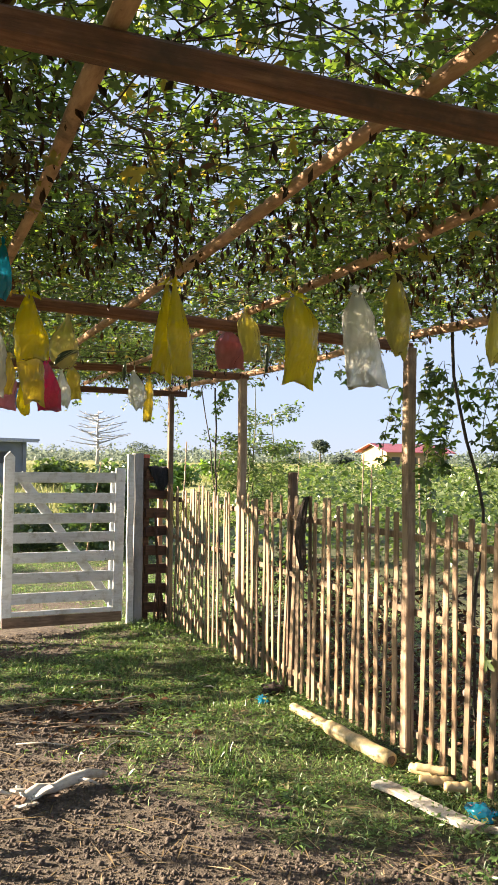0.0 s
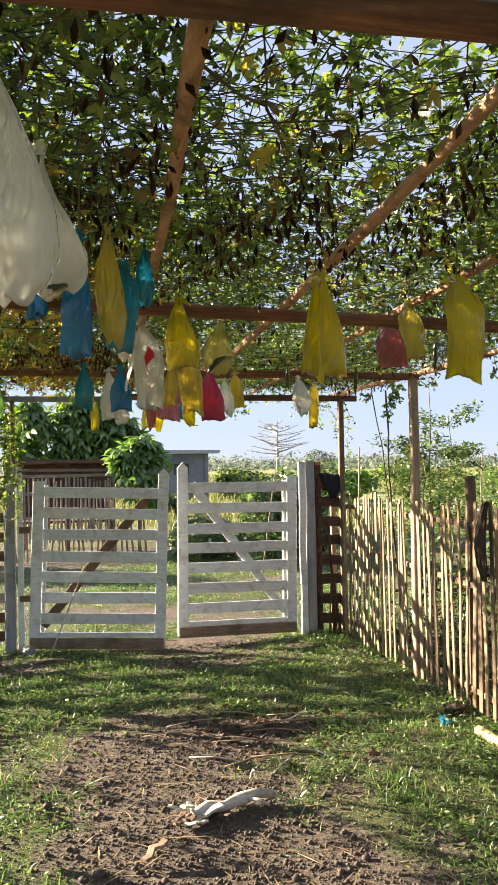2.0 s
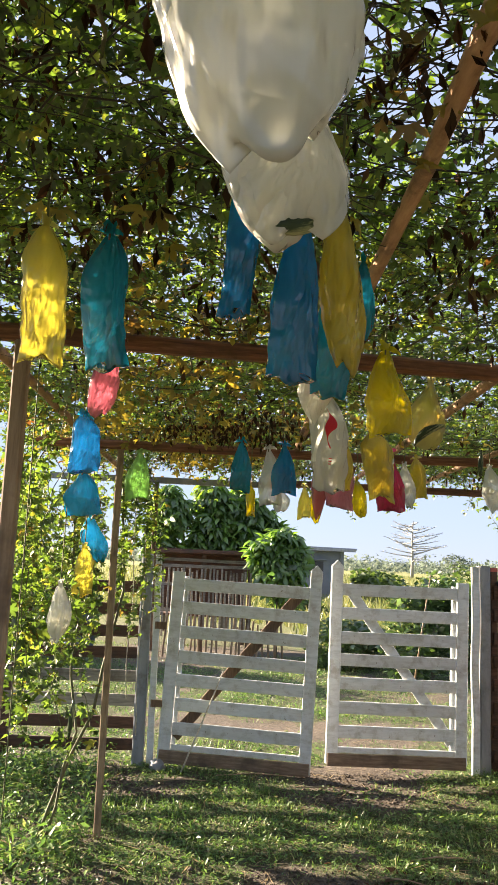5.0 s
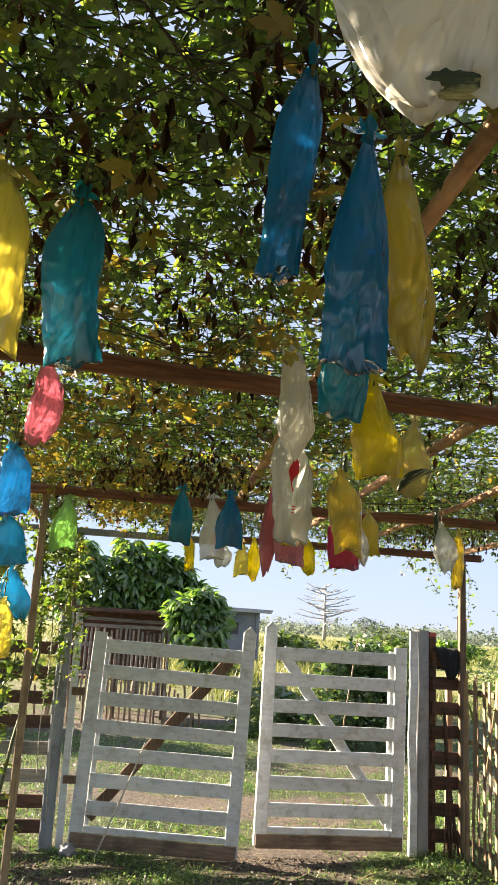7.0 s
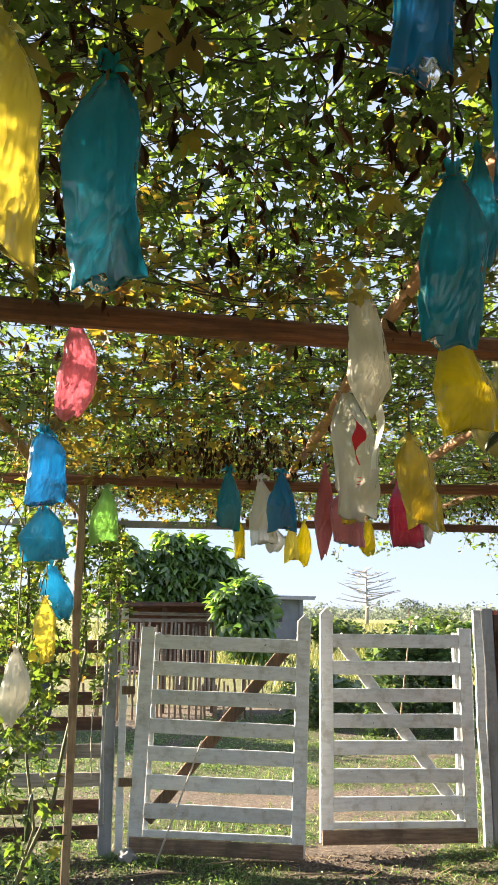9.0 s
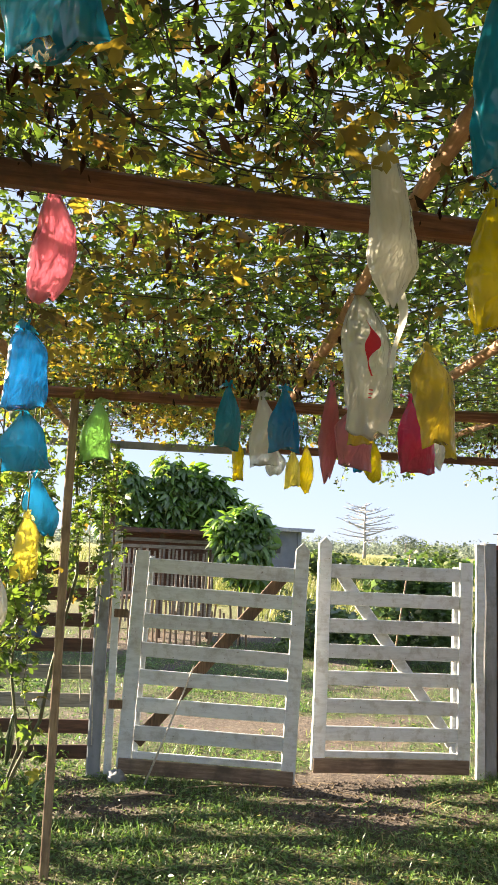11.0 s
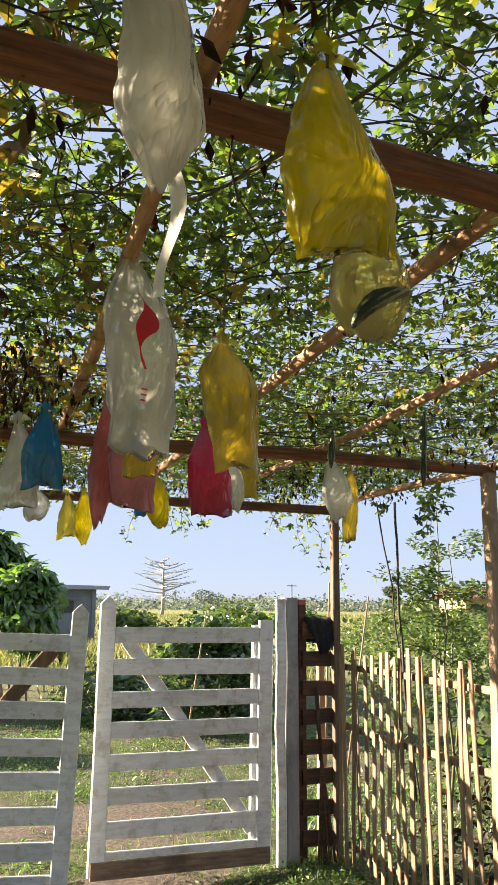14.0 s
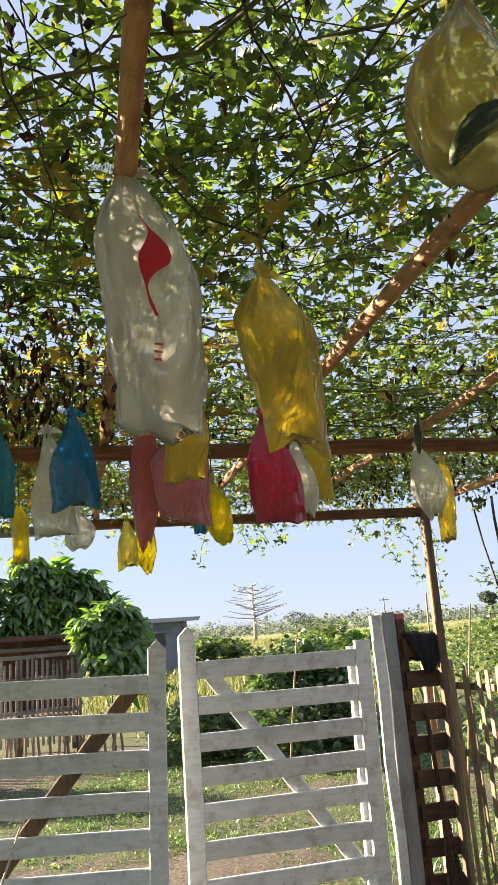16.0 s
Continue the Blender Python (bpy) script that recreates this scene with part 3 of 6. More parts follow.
def green_keep(x, y):
    d = 0.55 + 1.3 * (waves(x, y, 21, 0.45) - 0.5) + 1.3 * (waves(x, y, 22, 0.12) - 0.5)
    d = d + 0.4 * (x < -1.0) * (y < 3.6) + 0.08 * np.clip((y - 4.5) / 2, 0, 1) + 0.15 * np.clip(3.4 - y, 0, 1) * np.clip(x + 0.4, 0, 1)
    d = d + 0.3 * np.exp(-((x + 0.15) / 0.6) ** 2 - ((y - 1.8) / 0.5) ** 2) + 0.55 * np.exp(-((x + 1.1) / 0.4) ** 2 - ((y - 2.6) / 0.35) ** 2) + 0.55 * np.exp(-((x + 0.25) / 0.32) ** 2 - ((y - 3.1) / 0.32) ** 2) - 0.3 * np.exp(-((x + 0.6) / 0.25) ** 2 - ((y - 2.2) / 0.25) ** 2) - 0.25 * np.exp(-((x + 0.85) / 0.2) ** 2 - ((y - 3.15) / 0.25) ** 2) + 0.2 * np.exp(-((x + 0.1) / 0.5) ** 2 - ((y - 2.9) / 0.35) ** 2) - 0.35 * np.exp(-((x + 1.62) / 0.3) ** 2 - ((y - 2.2) / 0.35) ** 2)
    d = d + 0.35 * np.exp(-((x + 0.85) / 0.4) ** 2 - ((y - 4.4) / 0.8) ** 2)
    return np.clip(d, 0.05, 1)


def yellow_keep(x, y):
    return np.clip(0.06 + 1.0 * np.exp(-((x + 1.0) / 0.7) ** 2 - ((y - 5.6) / 1.3) ** 2) + 0.6 * np.exp(-((x + 0.95) / 0.5) ** 2 - ((y - 3.4) / 0.8) ** 2), 0, 1) * (waves(x, y, 31, 0.3) > 0.38)


def dry_keep(x, y):
    return np.clip(0.12 + 1.3 * np.exp(-((x - 0.4) / 1.1) ** 2 - ((y - 2.4) / 0.5) ** 2) + 0.9 * np.exp(-((x + 1.2) / 0.6) ** 2 - ((y - 2.5) / 1.0) ** 2) + 1.3 * np.exp(-((x + 0.75) / 0.3) ** 2 - ((y - 5.1) / 0.35) ** 2) + 0.5 * np.exp(-((x - 1.2) / 0.5) ** 2 - ((y - 6.5) / 0.9) ** 2), 0, 1)


pl = roof_places(97000, green_keep, 2.06, 2.24)
v1 = scatter(LEAF, pl, 0.009 + 0.02 * rng.uniform(0, 1, len(pl)) ** 1.6, turns(len(pl), 0.7))


def strands(starts, step=0.05, spread=0.5, leaf=(0.02, 0.04), each=2):
    """Leaves along hanging shoots; returns leaf places and the shoots' paths."""
    places, paths = [], []
    for (x, y, z), length in starts:
        x0, y0 = x, y
        path, h = [(x, y, z)], random.uniform(0, 6.28)
        for _ in range(max(2, int(length / step))):
            h += random.uniform(-0.9, 0.9)
            x, y, z = x + spread * step * math.cos(h), y + spread * step * math.sin(h), z - step * random.uniform(0.6, 1.0)
            x, y = x + 0.2 * (x0 - x), y + 0.2 * (y0 - y)
            if z < 0.02:
                break
            path.append((x, y, z))
            for _ in range(each):
                places.append((x + random.uniform(-0.035, 0.035), y + random.uniform(-0.035, 0.035), z + random.uniform(-0.03, 0.03)))
        paths.append(path)
    return np.array(places), paths


# shoots that hang at the sides and over the gate
hang = []
for _ in range(46):
    hang.append(((random.uniform(-0.9, 1.5), random.uniform(7.0, 7.35), 2.08), abs(random.gauss(0.0, 0.13)) + 0.04))
for x_, l_ in ((0.35, 0.34), (0.42, 0.3), (0.55, 0.24), (1.35, 0.36), (1.5, 0.5), (1.56, 0.6), (1.62, 0.3)):
    hang.append(((x_, 7.2, 2.05), l_))
right = []
for _ in range(34):
    right.append(((random.uniform(1.52, 1.9), random.uniform(2.6, 3.8), random.uniform(1.6, 2.1)), random.uniform(0.15, 0.8)))
for _ in range(9):
    right.append(((random.uniform(1.5, 1.8), random.uniform(4.0, 6.8), 2.05), random.uniform(0.1, 0.4)))
left = []
for _ in range(24):
    left.append(((random.uniform(-2.05, -1.62), random.uniform(3.7, 7.0), random.uniform(1.2, 2.15)), random.uniform(0.4, 1.6)))
for _ in range(17):
    left.append(((random.uniform(-1.75, -1.38), random.uniform(4.0, 5.5), random.uniform(1.7, 2.1)), random.uniform(0.3, 1.6)))
for _ in range(14):
    left.append(((random.uniform(-1.4, -1.25), random.uniform(5.9, 6.9), 2.1), random.uniform(0.3, 1.5)))
for _ in range(24):
    left.append(((random.uniform(-1.98, -1.5), random.uniform(5.3, 6.9), random.uniform(1.5, 2.1)), random.uniform(0.4, 1.3)))
for _ in range(18):
    left.append(((random.uniform(-1.98, -1.7), random.uniform(2.6, 3.5), random.uniform(2.0, 2.2)), random.uniform(0.15, 0.35)))
hp, hpath = strands(hang, 0.045, 0.8, each=3)
rp, rpath = strands(right, 0.05, 0.5, each=2)
lp, lpath = strands(left, 0.045, 0.7, each=4)
lp = lp[~((np.abs(lp[:, 0] + 1.43) < 0.13) & (lp[:, 1] < 4.7) & (lp[:, 2] > 1.2) & (rng.uniform(0, 1, len(lp)) < 0.8))]
pieces = [v1]
for q_, lo, hi in ((hp, 0.014, 0.034), (rp, 0.02, 0.055), (lp, 0.016, 0.042)):
    pieces.append(scatter(LEAF, q_, rng.uniform(lo, hi, len(q_)), turns(len(q_), 0.8)))
up_x, up_y = rng.uniform(-1.95, 1.7, 26000), rng.uniform(0.3, 4.6, 26000)
cover = 0.12 + 0.8 * np.exp(-((up_x + 1.35) / 0.55) ** 4 - ((up_y - 2.25) / 0.55) ** 4) + 0.5 * np.exp(-((up_x + 0.2) / 0.45) ** 2 - ((up_y - 1.5) / 0.45) ** 2) + 0.55 * np.exp(-((up_x + 1.05) / 0.42) ** 2 - ((up_y - 2.7) / 0.36) ** 2)
thick = rng.uniform(0, 1, len(up_x)) < np.clip(cover, 0, 1) * np.clip(1.5 - 1.6 * np.abs(waves(up_x, up_y, 25, 0.5) - 0.75), 0.25, 1)
upper = np.stack([up_x[thick], up_y[thick], rng.uniform(2.2, 2.34, thick.sum())], 1)
pieces.append(scatter(LEAF, upper, rng.uniform(0.018, 0.038, len(upper)), turns(len(upper), 0.6)))
bulk("vine_leaves", *joined(*pieces), GREEN_LEAF, "lobed green vine leaves roofing the trellis and hanging at its sides", "vine leaves")
shoots = Build()
for path in hpath + rpath + lpath:
    shoots.tube(path, 0.0018, 4)
part("hanging_shoots", shoots, STEM, None, "", True)
tagged(bpy.data.objects["hanging_shoots"], "thin hanging vine shoots at the trellis edges", "vine shoots", "", "stuff")
pl = roof_places(3300, yellow_keep, 2.01, 2.22)
ly = lp[::45]
bulk("yellow_leaves", *joined(scatter(LEAF, pl, rng.uniform(0.018, 0.044, len(pl)), turns(len(pl), 1.0)), scatter(LEAF, ly + 0.02, rng.uniform(0.025, 0.05, len(ly)), turns(len(ly), 0.9))), YELLOW_LEAF, "yellowing vine leaves scattered in the roof", "vine leaves")
pl = roof_places(9500, lambda x, y: dry_keep(x, y) * np.clip(3.2 * (waves(x, y, 33, 0.16) - 0.38), 0, 1), 2.01, 2.2)
knot = np.stack([rng.normal(-0.72, 0.18, 550), rng.normal(4.95, 0.25, 550), rng.uniform(2.0, 2.12, 550)], 1)
pl = np.concatenate([pl, knot])
curl = (np.array([(0, 0, 0), (0.2, 0.05, -0.45), (0.03, 0.1, -1.0), (-0.17, -0.03, -0.5), (0.02, 0.2, -0.5), (0.04, -0.16, -0.62)]), np.array([(0, 1, 2), (0, 2, 3), (0, 4, 2), (0, 2, 5)]))
bulk("dry_leaves", *scatter(curl, pl, 0.012 + 0.036 * rng.uniform(0, 1, len(pl)) ** 2.2, turns(len(pl), 0.55)), DRY_LEAF, "shrivelled dark brown leaves dangling from the wires", "dry leaves")
for pts, r in (([(1.68, 3.3, 0.1), (1.62, 3.25, 0.7), (1.72, 3.3, 1.2), (1.6, 3.35, 1.7), (1.5, 3.3, 2.1)], 0.008), ([(1.66, 3.2, 0.4), (1.72, 3.2, 1.1), (1.82, 3.25, 1.6), (1.9, 3.3, 2.1)], 0.007),
               ([(1.95, 6.9, 0.3), (1.88, 6.9, 1.2), (1.9, 6.95, 1.7), (1.86, 6.9, 2.05)], 0.008), ([(1.98, 6.9, 0.3), (1.86, 6.92, 1.3), (1.72, 6.9, 2.05)], 0.005),
               ([(-1.62, 5.3, 0.02), (-1.45, 5.9, 0.55), (-1.36, 6.4, 1.2), (-1.42, 6.6, 1.9)], 0.009), ([(-1.58, 5.35, 0.02), (-1.5, 5.6, 0.5), (-1.62, 5.9, 1.3), (-1.66, 6.0, 2.05)], 0.007)):
    fine = [Vector(pts[0])]
    for a_, b_ in zip(pts, pts[1:]):
        for s in (0.33, 0.66, 1.0):
            fine.append(Vector(a_).lerp(Vector(b_), s) + Vector((random.uniform(-1, 1), random.uniform(-1, 1), 0)) * 0.012)
    tagged(part("climbing_vine", Build().tube(fine, r, 7), BLACK_STEM if pts[0][0] > 0 else STEM, None, "", True), "thin dark climbing stem rising to the trellis", "vine stem", "climbing stems")

# ---- gate ----
RAILS = (1.245, 1.08, 0.915, 0.75, 0.585, 0.42, 0.26)


def gate_leaf(hinge, width, sign, swing, sag, label):
    """A boarded gate leaf built from its hinge: rails on the near side of two stiles, a brace behind, a dark foot board."""
    root = thing("gate_leaf", (hinge, 7.0, 0), label, "gate", "gate leaves")
    OFFSET[root] = Vector((0, 0, 0))
    s = sign
    part("stile", Build().box((0.04 * s, 0, 0.06), (0.04 * s, 0, 1.33), 0.085, 0.03, up=(0, 1, 0), wobble=0.002), WHITE_PAINT, root)
    st = Build().box(((width - 0.04) * s, 0, 0.04), ((width - 0.04) * s, 0, 1.405), 0.085, 0.032, up=(0, 1, 0), wobble=0.002)
    c = (width - 0.04) * s
    st.add([(c - 0.043, -0.016, 1.405), (c + 0.043, -0.016, 1.405), (c + 0.043, 0.016, 1.405), (c - 0.043, 0.016, 1.405), (c, -0.016, 1.45), (c, 0.016, 1.45)],
           [(0, 1, 4), (2, 3, 5), (1, 2, 5, 4), (3, 0, 4, 5), (3, 2, 1, 0)])
    part("stile", st, WHITE_PAINT, root, "stile with a pointed top")
    for z in RAILS:
        z += random.uniform(-0.006, 0.006)
        part("rail", Build().box((0.085 * s, 0.002, z), ((width - 0.084) * s, 0.002, z + random.uniform(-0.006, 0.006)), 0.022, 0.085, wobble=0.002), WHITE_PAINT, root)
    part("rail", Build().box((0.085 * s, 0.002, 0.135), ((width - 0.084) * s, 0.002, 0.135), 0.022, 0.04, wobble=0.002), WHITE_PAINT, root)
    part("foot_board", Build().box((0.01 * s, -0.02, 0.075), ((width - 0.01) * s, -0.02, 0.07), 0.022, 0.085, wobble=0.002), FOOT_WOOD, root, "bare weathered brown foot board")
    part("brace", Build().box((0.1 * s, 0.028, 0.2), ((width - 0.12) * s, 0.028, 1.27), 0.022, 0.075, wobble=0.002), DARK_POST if s > 0 else WHITE_PAINT, root, "diagonal brace behind the rails")
    part("back_stile", Build().box((0.095 * s, 0.035, 0.1), (0.095 * s, 0.035, 1.3), 0.03, 0.035, up=(0, 1, 0)), WHITE_PAINT, root)
    root.matrix_basis = pose(hinge, 7.0, 0.0, 0, sag, swing)
    return root


gate_leaf(1.065, 1.0, -1, -1.0, 0.5, "white-painted boarded gate leaf with weathered rails, standing closed")
gate_leaf(-1.105, 1.05, 1, -7.0, 2.0, "white-painted boarded gate leaf, sagging and swung slightly inwards")
gp = thing("gate_post", (1.18, 7.03, 0), "grey and white painted gate post", "gate post", "gate posts")
part("post", Build().box((1.21, 7.04, -0.05), (1.2, 7.04, 1.46), 0.085, 0.085, up=(0, 1, 0), chamfer=0.012, wobble=0.003), GREY_PAINT, gp)
part("strip", Build().box((1.135, 7.0, 0.0), (1.125, 7.0, 1.45), 0.055, 0.03, up=(0, 1, 0), wobble=0.004), WHITE_PAINT, gp, "white-painted hinge board")
gp = thing("gate_post", (-1.2, 7.03, 0), "grey steel gate post with a white hinge board", "gate post", "gate posts")
part("post", Build().box((-1.24, 7.04, -0.05), (-1.25, 7.04, 1.44), 0.08, 0.08, up=(0, 1, 0), chamfer=0.008), STEEL_PAINT, gp)
part("strip", Build().box((-1.155, 7.0, 0.02), (-1.17, 7.0, 1.44), 0.045, 0.03, up=(0, 1, 0), wobble=0.003), WHITE_PAINT, gp)
for z in (0.95, 0.42):
    part("hinge", Build().box((-1.17, 6.98, z), (-1.09, 6.98, z), 0.012, 0.05, chamfer=0.003), DARK_POST, gp, "rusty strap hinge")

# ---- short board fence beside the gate and the one beyond the vines ----
sf = thing("board_fence", (1.38, 7.05, 0), "short red-brown board fence between gate post and corner post", "fence", "board fences")
part("post", Build().box((1.285, 7.05, -0.05), (1.28, 7.05, 1.42), 0.05, 0.05, up=(0, 1, 0), wobble=0.003), BROWN_WOOD, sf)
part("post_cap", Build().box((1.28, 7.05, 1.42), (1.28, 7.05, 1.45), 0.052, 0.052, up=(0, 1, 0)), RUST_RED, sf, "red-painted post top")
part("post", Build().box((1.425, 7.09, -0.05), (1.43, 7.09, 1.3), 0.04, 0.04, up=(0, 1, 0), wobble=0.003), POST_WOOD, sf)
for k in range(8):
    z = 1.27 - 0.163 * k
    part("rail", Build().box((1.27, 7.01, z), (1.47, 7.01, z + random.uniform(-0.008, 0.008)), 0.022, 0.085 if k else 0.1, wobble=0.002), BROWN_WOOD, sf)
lf = thing("board_fence", (-2.0, 7.1, 0), "weathered brown and grey board fence behind hanging vines", "fence", "board fences")
for k in range(8):
    z = 1.2 - 0.155 * k
    part("rail", Build().box((-3.3, 7.1, z), (-1.26, 7.1, z + random.uniform(-0.01, 0.01)), 0.022, 0.08, wobble=0.004), GREY_SLAT if k in (4, 5) else BROWN_WOOD, lf)
for x in (-2.2, -3.2):
    part("post", Build().box((x, 7.15, -0.05), (x, 7.15, 1.3), 0.07, 0.07, up=(0, 1, 0), wobble=0.003), BROWN_WOOD, lf)

# ---- things by the gate ----


def draped(name, path, widths, mat, label, category, fold=0.012):
    """A limp cloth: a strip that follows path with folds across it."""
    b, n = Build(), 11
    verts, faces = [], []
    for i, (p_, w) in enumerate(zip(path, widths)):
        for j in range(n):
            s = j / (n - 1) - 0.5
            verts.append((p_[0] + s * w[0] + random.uniform(-0.004, 0.004), p_[1] + s * w[1] + fold * math.sin(j * 2.1 + i * 0.7), p_[2] + random.uniform(-0.008, 0.008)))
    for i in range(len(path) - 1):
        for j in range(n - 1):
            a_ = i * n + j
            faces.append((a_, a_ + 1, a_ + n + 1, a_ + n))
    b.add(verts, faces)
    ob = part(name, b, mat, None, "", True)
    so = ob.modifiers.new("thick", "SOLIDIFY")
    so.thickness = 0.006
    return tagged(ob, label, category)


draped("rag", [(1.4, 7.07, 1.2), (1.4, 7.045, 1.3), (1.39, 7.02, 1.345), (1.39, 6.985, 1.325), (1.395, 6.975, 1.27), (1.4, 6.975, 1.2), (1.39, 6.98, 1.14)], [(0.14, 0), (0.18, 0), (0.2, 0), (0.2, 0), (0.17, 0), (0.11, 0), (0.05, 0)], CLOTH_BLACK, "black rag thrown over the top fence board", "rag")
draped("rag", [(1.425, 4.5, 1.2), (1.39, 4.49, 1.06), (1.38, 4.48, 0.96), (1.385, 4.47, 0.86), (1.39, 4.46, 0.78)], [(0.0, 0.05), (0.0, 0.11), (0, 0.13), (0, 0.12), (0, 0.05)], CLOTH_BROWN, "brown cloth hung over the bamboo fence", "rag", 0.01)
draped("rag", [(-1.72, 7.16, 1.05), (-1.72, 7.17, 0.95), (-1.71, 7.17, 0.82), (-1.72, 7.16, 0.7)], [(0.14, 0), (0.2, 0), (0.22, 0), (0.18, 0)], BLUE_SHEET, "dull blue plastic sheet hung behind the board fence", "sheet")
for x_, y_, z0_ in ((-1.3, 6.35, 0.55), (-1.24, 6.5, 0.3)):
    pts = [(x_ + 0.008 * math.sin(i * 0.9 + y_ * 7), y_ + 0.02 * math.cos(i * 1.3), 2.1 + (z0_ - 2.1) * i / 14) for i in range(15)]
    tagged(part("string", Build().tube(pts, 0.003, 5), PALE_WOOD, None, "", True), "pale dry tendril hanging like a string by the gate", "string", "hanging strings")
cane = Build().tube([(-0.94, 6.82, 0.0), (-0.84, 6.86, 0.25), (-0.74, 6.9, 0.5), (-0.68, 6.93, 0.66)], [0.006, 0.006, 0.005, 0.004], 7)
tagged(part("cane", cane, PALE_WOOD, None, "", True), "thin pale cane leaning against the gate", "stick")
broom = thing("broom", (1.36, 6.92, 0), "worn twig broom leaning at the fence corner", "broom")
for k in range(26):
    a_ = random.uniform(-0.05, 0.05)
    part("twig", Build().tube([(1.38 + a_ * 1.2, 6.93 + random.uniform(-0.03, 0.03), 0.01), (1.375 + a_ * 0.5, 6.95, 0.35), (1.365, 6.965, 0.62)], [0.003, 0.004, 0.004], 5), BROWN_WOOD, broom)
part("handle", Build().tube([(1.365, 6.965, 0.55), (1.35, 6.985, 0.95)], 0.012, 8), BROWN_WOOD, broom, smooth=True)

# ---- plastic bags hung over the fruit ----


def hung_bag(colour, x, y, top, bottom, width, shape, lean=0.0, label="", seed=0, turn=0.0):
    """A carrier bag tied at the neck: gathered neck, creased body, flat hem with corners, knotted handles."""
    r = random.Random(seed)
    h = top - bottom
    rows, cols = 52, 76
    root = thing("plastic_bag", (x, y, top), label, "plastic bag", "bags over the fruit")
    ph = [r.uniform(0, 6.28) for _ in range(8)]
    hem = shape in ("pouch", "sleeve", "tent", "bulge")
    sway = r.uniform(-0.1, 0.1)
    creases = [(r.uniform(0, 6.28), r.uniform(-1.6, 1.6), r.uniform(0.1, 0.4), r.choice((-0.16, -0.11, -0.07, 0.06, 0.1)), r.uniform(0.12, 0.98), r.uniform(0.12, 0.4)) for _ in range(12)]
    creases += [(r.uniform(0, 6.28), r.uniform(-3, 3), r.uniform(0.12, 0.3), r.choice((-0.14, -0.08, 0.08)), r.uniform(0.8, 1.0), r.uniform(0.08, 0.18)) for _ in range(9)]
    corner = (r.uniform(-0.02, 0.07), r.uniform(-0.02, 0.07))
    flare = (r.choice((0.0, 0.0, 0.03, 0.07)), r.choice((0.0, 0.0, 0.03, 0.06)))

    def skin(u, a_, grow=1.0):
        """The place on the bag at u down its length and a_ round it."""
        if shape == "pouch":
            w = 0.16 + 0.84 * math.sin(min(1, u / 0.66) * math.pi / 2) ** 1.1
            w *= 1 - 0.06 * max(0, u - 0.72) / 0.28
        elif shape == "sleeve":
            w = 0.24 + 0.74 * math.sin(min(1, u / 0.34) * math.pi / 2)
            w *= 1 - 0.1 * max(0, u - 0.75) / 0.25
            w *= 1 + 0.07 * math.sin(u * 6 + ph[0])
        elif shape == "drop":
            w = 0.25 + 0.75 * math.sin(min(1, u / 0.62) * math.pi / 2)
            w *= 1 - 0.7 * max(0, (u - 0.62) / 0.38) ** 1.4
        elif shape == "round":
            w = 0.22 + 0.78 * math.sin(min(1, u / 0.6) * math.pi / 2)
            w *= math.sqrt(max(0.16, 1 - 0.8 * max(0, (u - 0.62) / 0.38) ** 2))
        elif shape == "sack":
            w = 0.13 + 0.87 * math.sin(min(1, u / 0.7) * math.pi / 2) ** 1.5
            w *= math.sqrt(max(0.2, 1 - 0.8 * max(0, (u - 0.72) / 0.28) ** 2.2))
        elif shape == "slip":
            w = 0.5 + 0.5 * min(1, u / 0.7) ** 0.8
            w *= 1 - 0.8 * max(0, (u - 0.76) / 0.24) ** 1.1
        elif shape == "tent":
            w = 0.16 + 0.84 * min(1, u / 0.62) ** 0.85
            w *= 1 - 0.12 * max(0, u - 0.75) / 0.25
        else:
            w = 0.2 + 0.5 * min(1, u / 0.25) + 0.3 * u
        belly = math.sin(math.pi * min(1, u / 0.95)) ** 0.7
        thin = 0.3 + 0.3 * belly if not hem else (0.34 + 0.26 * belly) * (1 - 0.8 * max(0, (u - 0.62) / 0.38))
        ca, sa = math.cos(a_), math.sin(a_)
        crush = noise.noise(Vector((ca * 1.6 + seed, sa * 1.6, u * h / width * 2.6))) + 0.5 * noise.noise(Vector((ca * 3.5, sa * 3.5 + seed, u * h / width * 6)))
        fold = 0.16 * max(0, 1 - u / 0.38) * (abs(math.sin(4.5 * a_ + ph[1])) - 0.5) - 0.07 * abs(noise.noise(Vector((ca * 4.2 + 2 * u, sa * 4.2 + seed, u * h / width * 2.6)))) + 0.09 * crush * (0.3 + 0.7 * u) - 0.07 * abs(noise.noise(Vector((ca * 2.6 + 9, sa * 2.6 + seed, u * h / width * 2.2))))
        for at_, slope, wd, deep_, uc, ue in creases:
            off = abs((a_ - at_ - slope * (u - uc) + math.pi) % (2 * math.pi) - math.pi)
            if off < wd and abs(u - uc) < ue:
                fold += deep_ * (1 - off / wd) * (1 - ((u - uc) / ue) ** 2)
        rr = width / 2 * w * (1 + fold * (1 - 0.6 * max(0, (u - 0.85) / 0.15) if hem else 1)) * grow
        px = rr * math.copysign(abs(ca) ** 0.8, ca)
        py = rr * thin * math.copysign(abs(sa) ** 1.1, sa)
        drop_ = 0.0
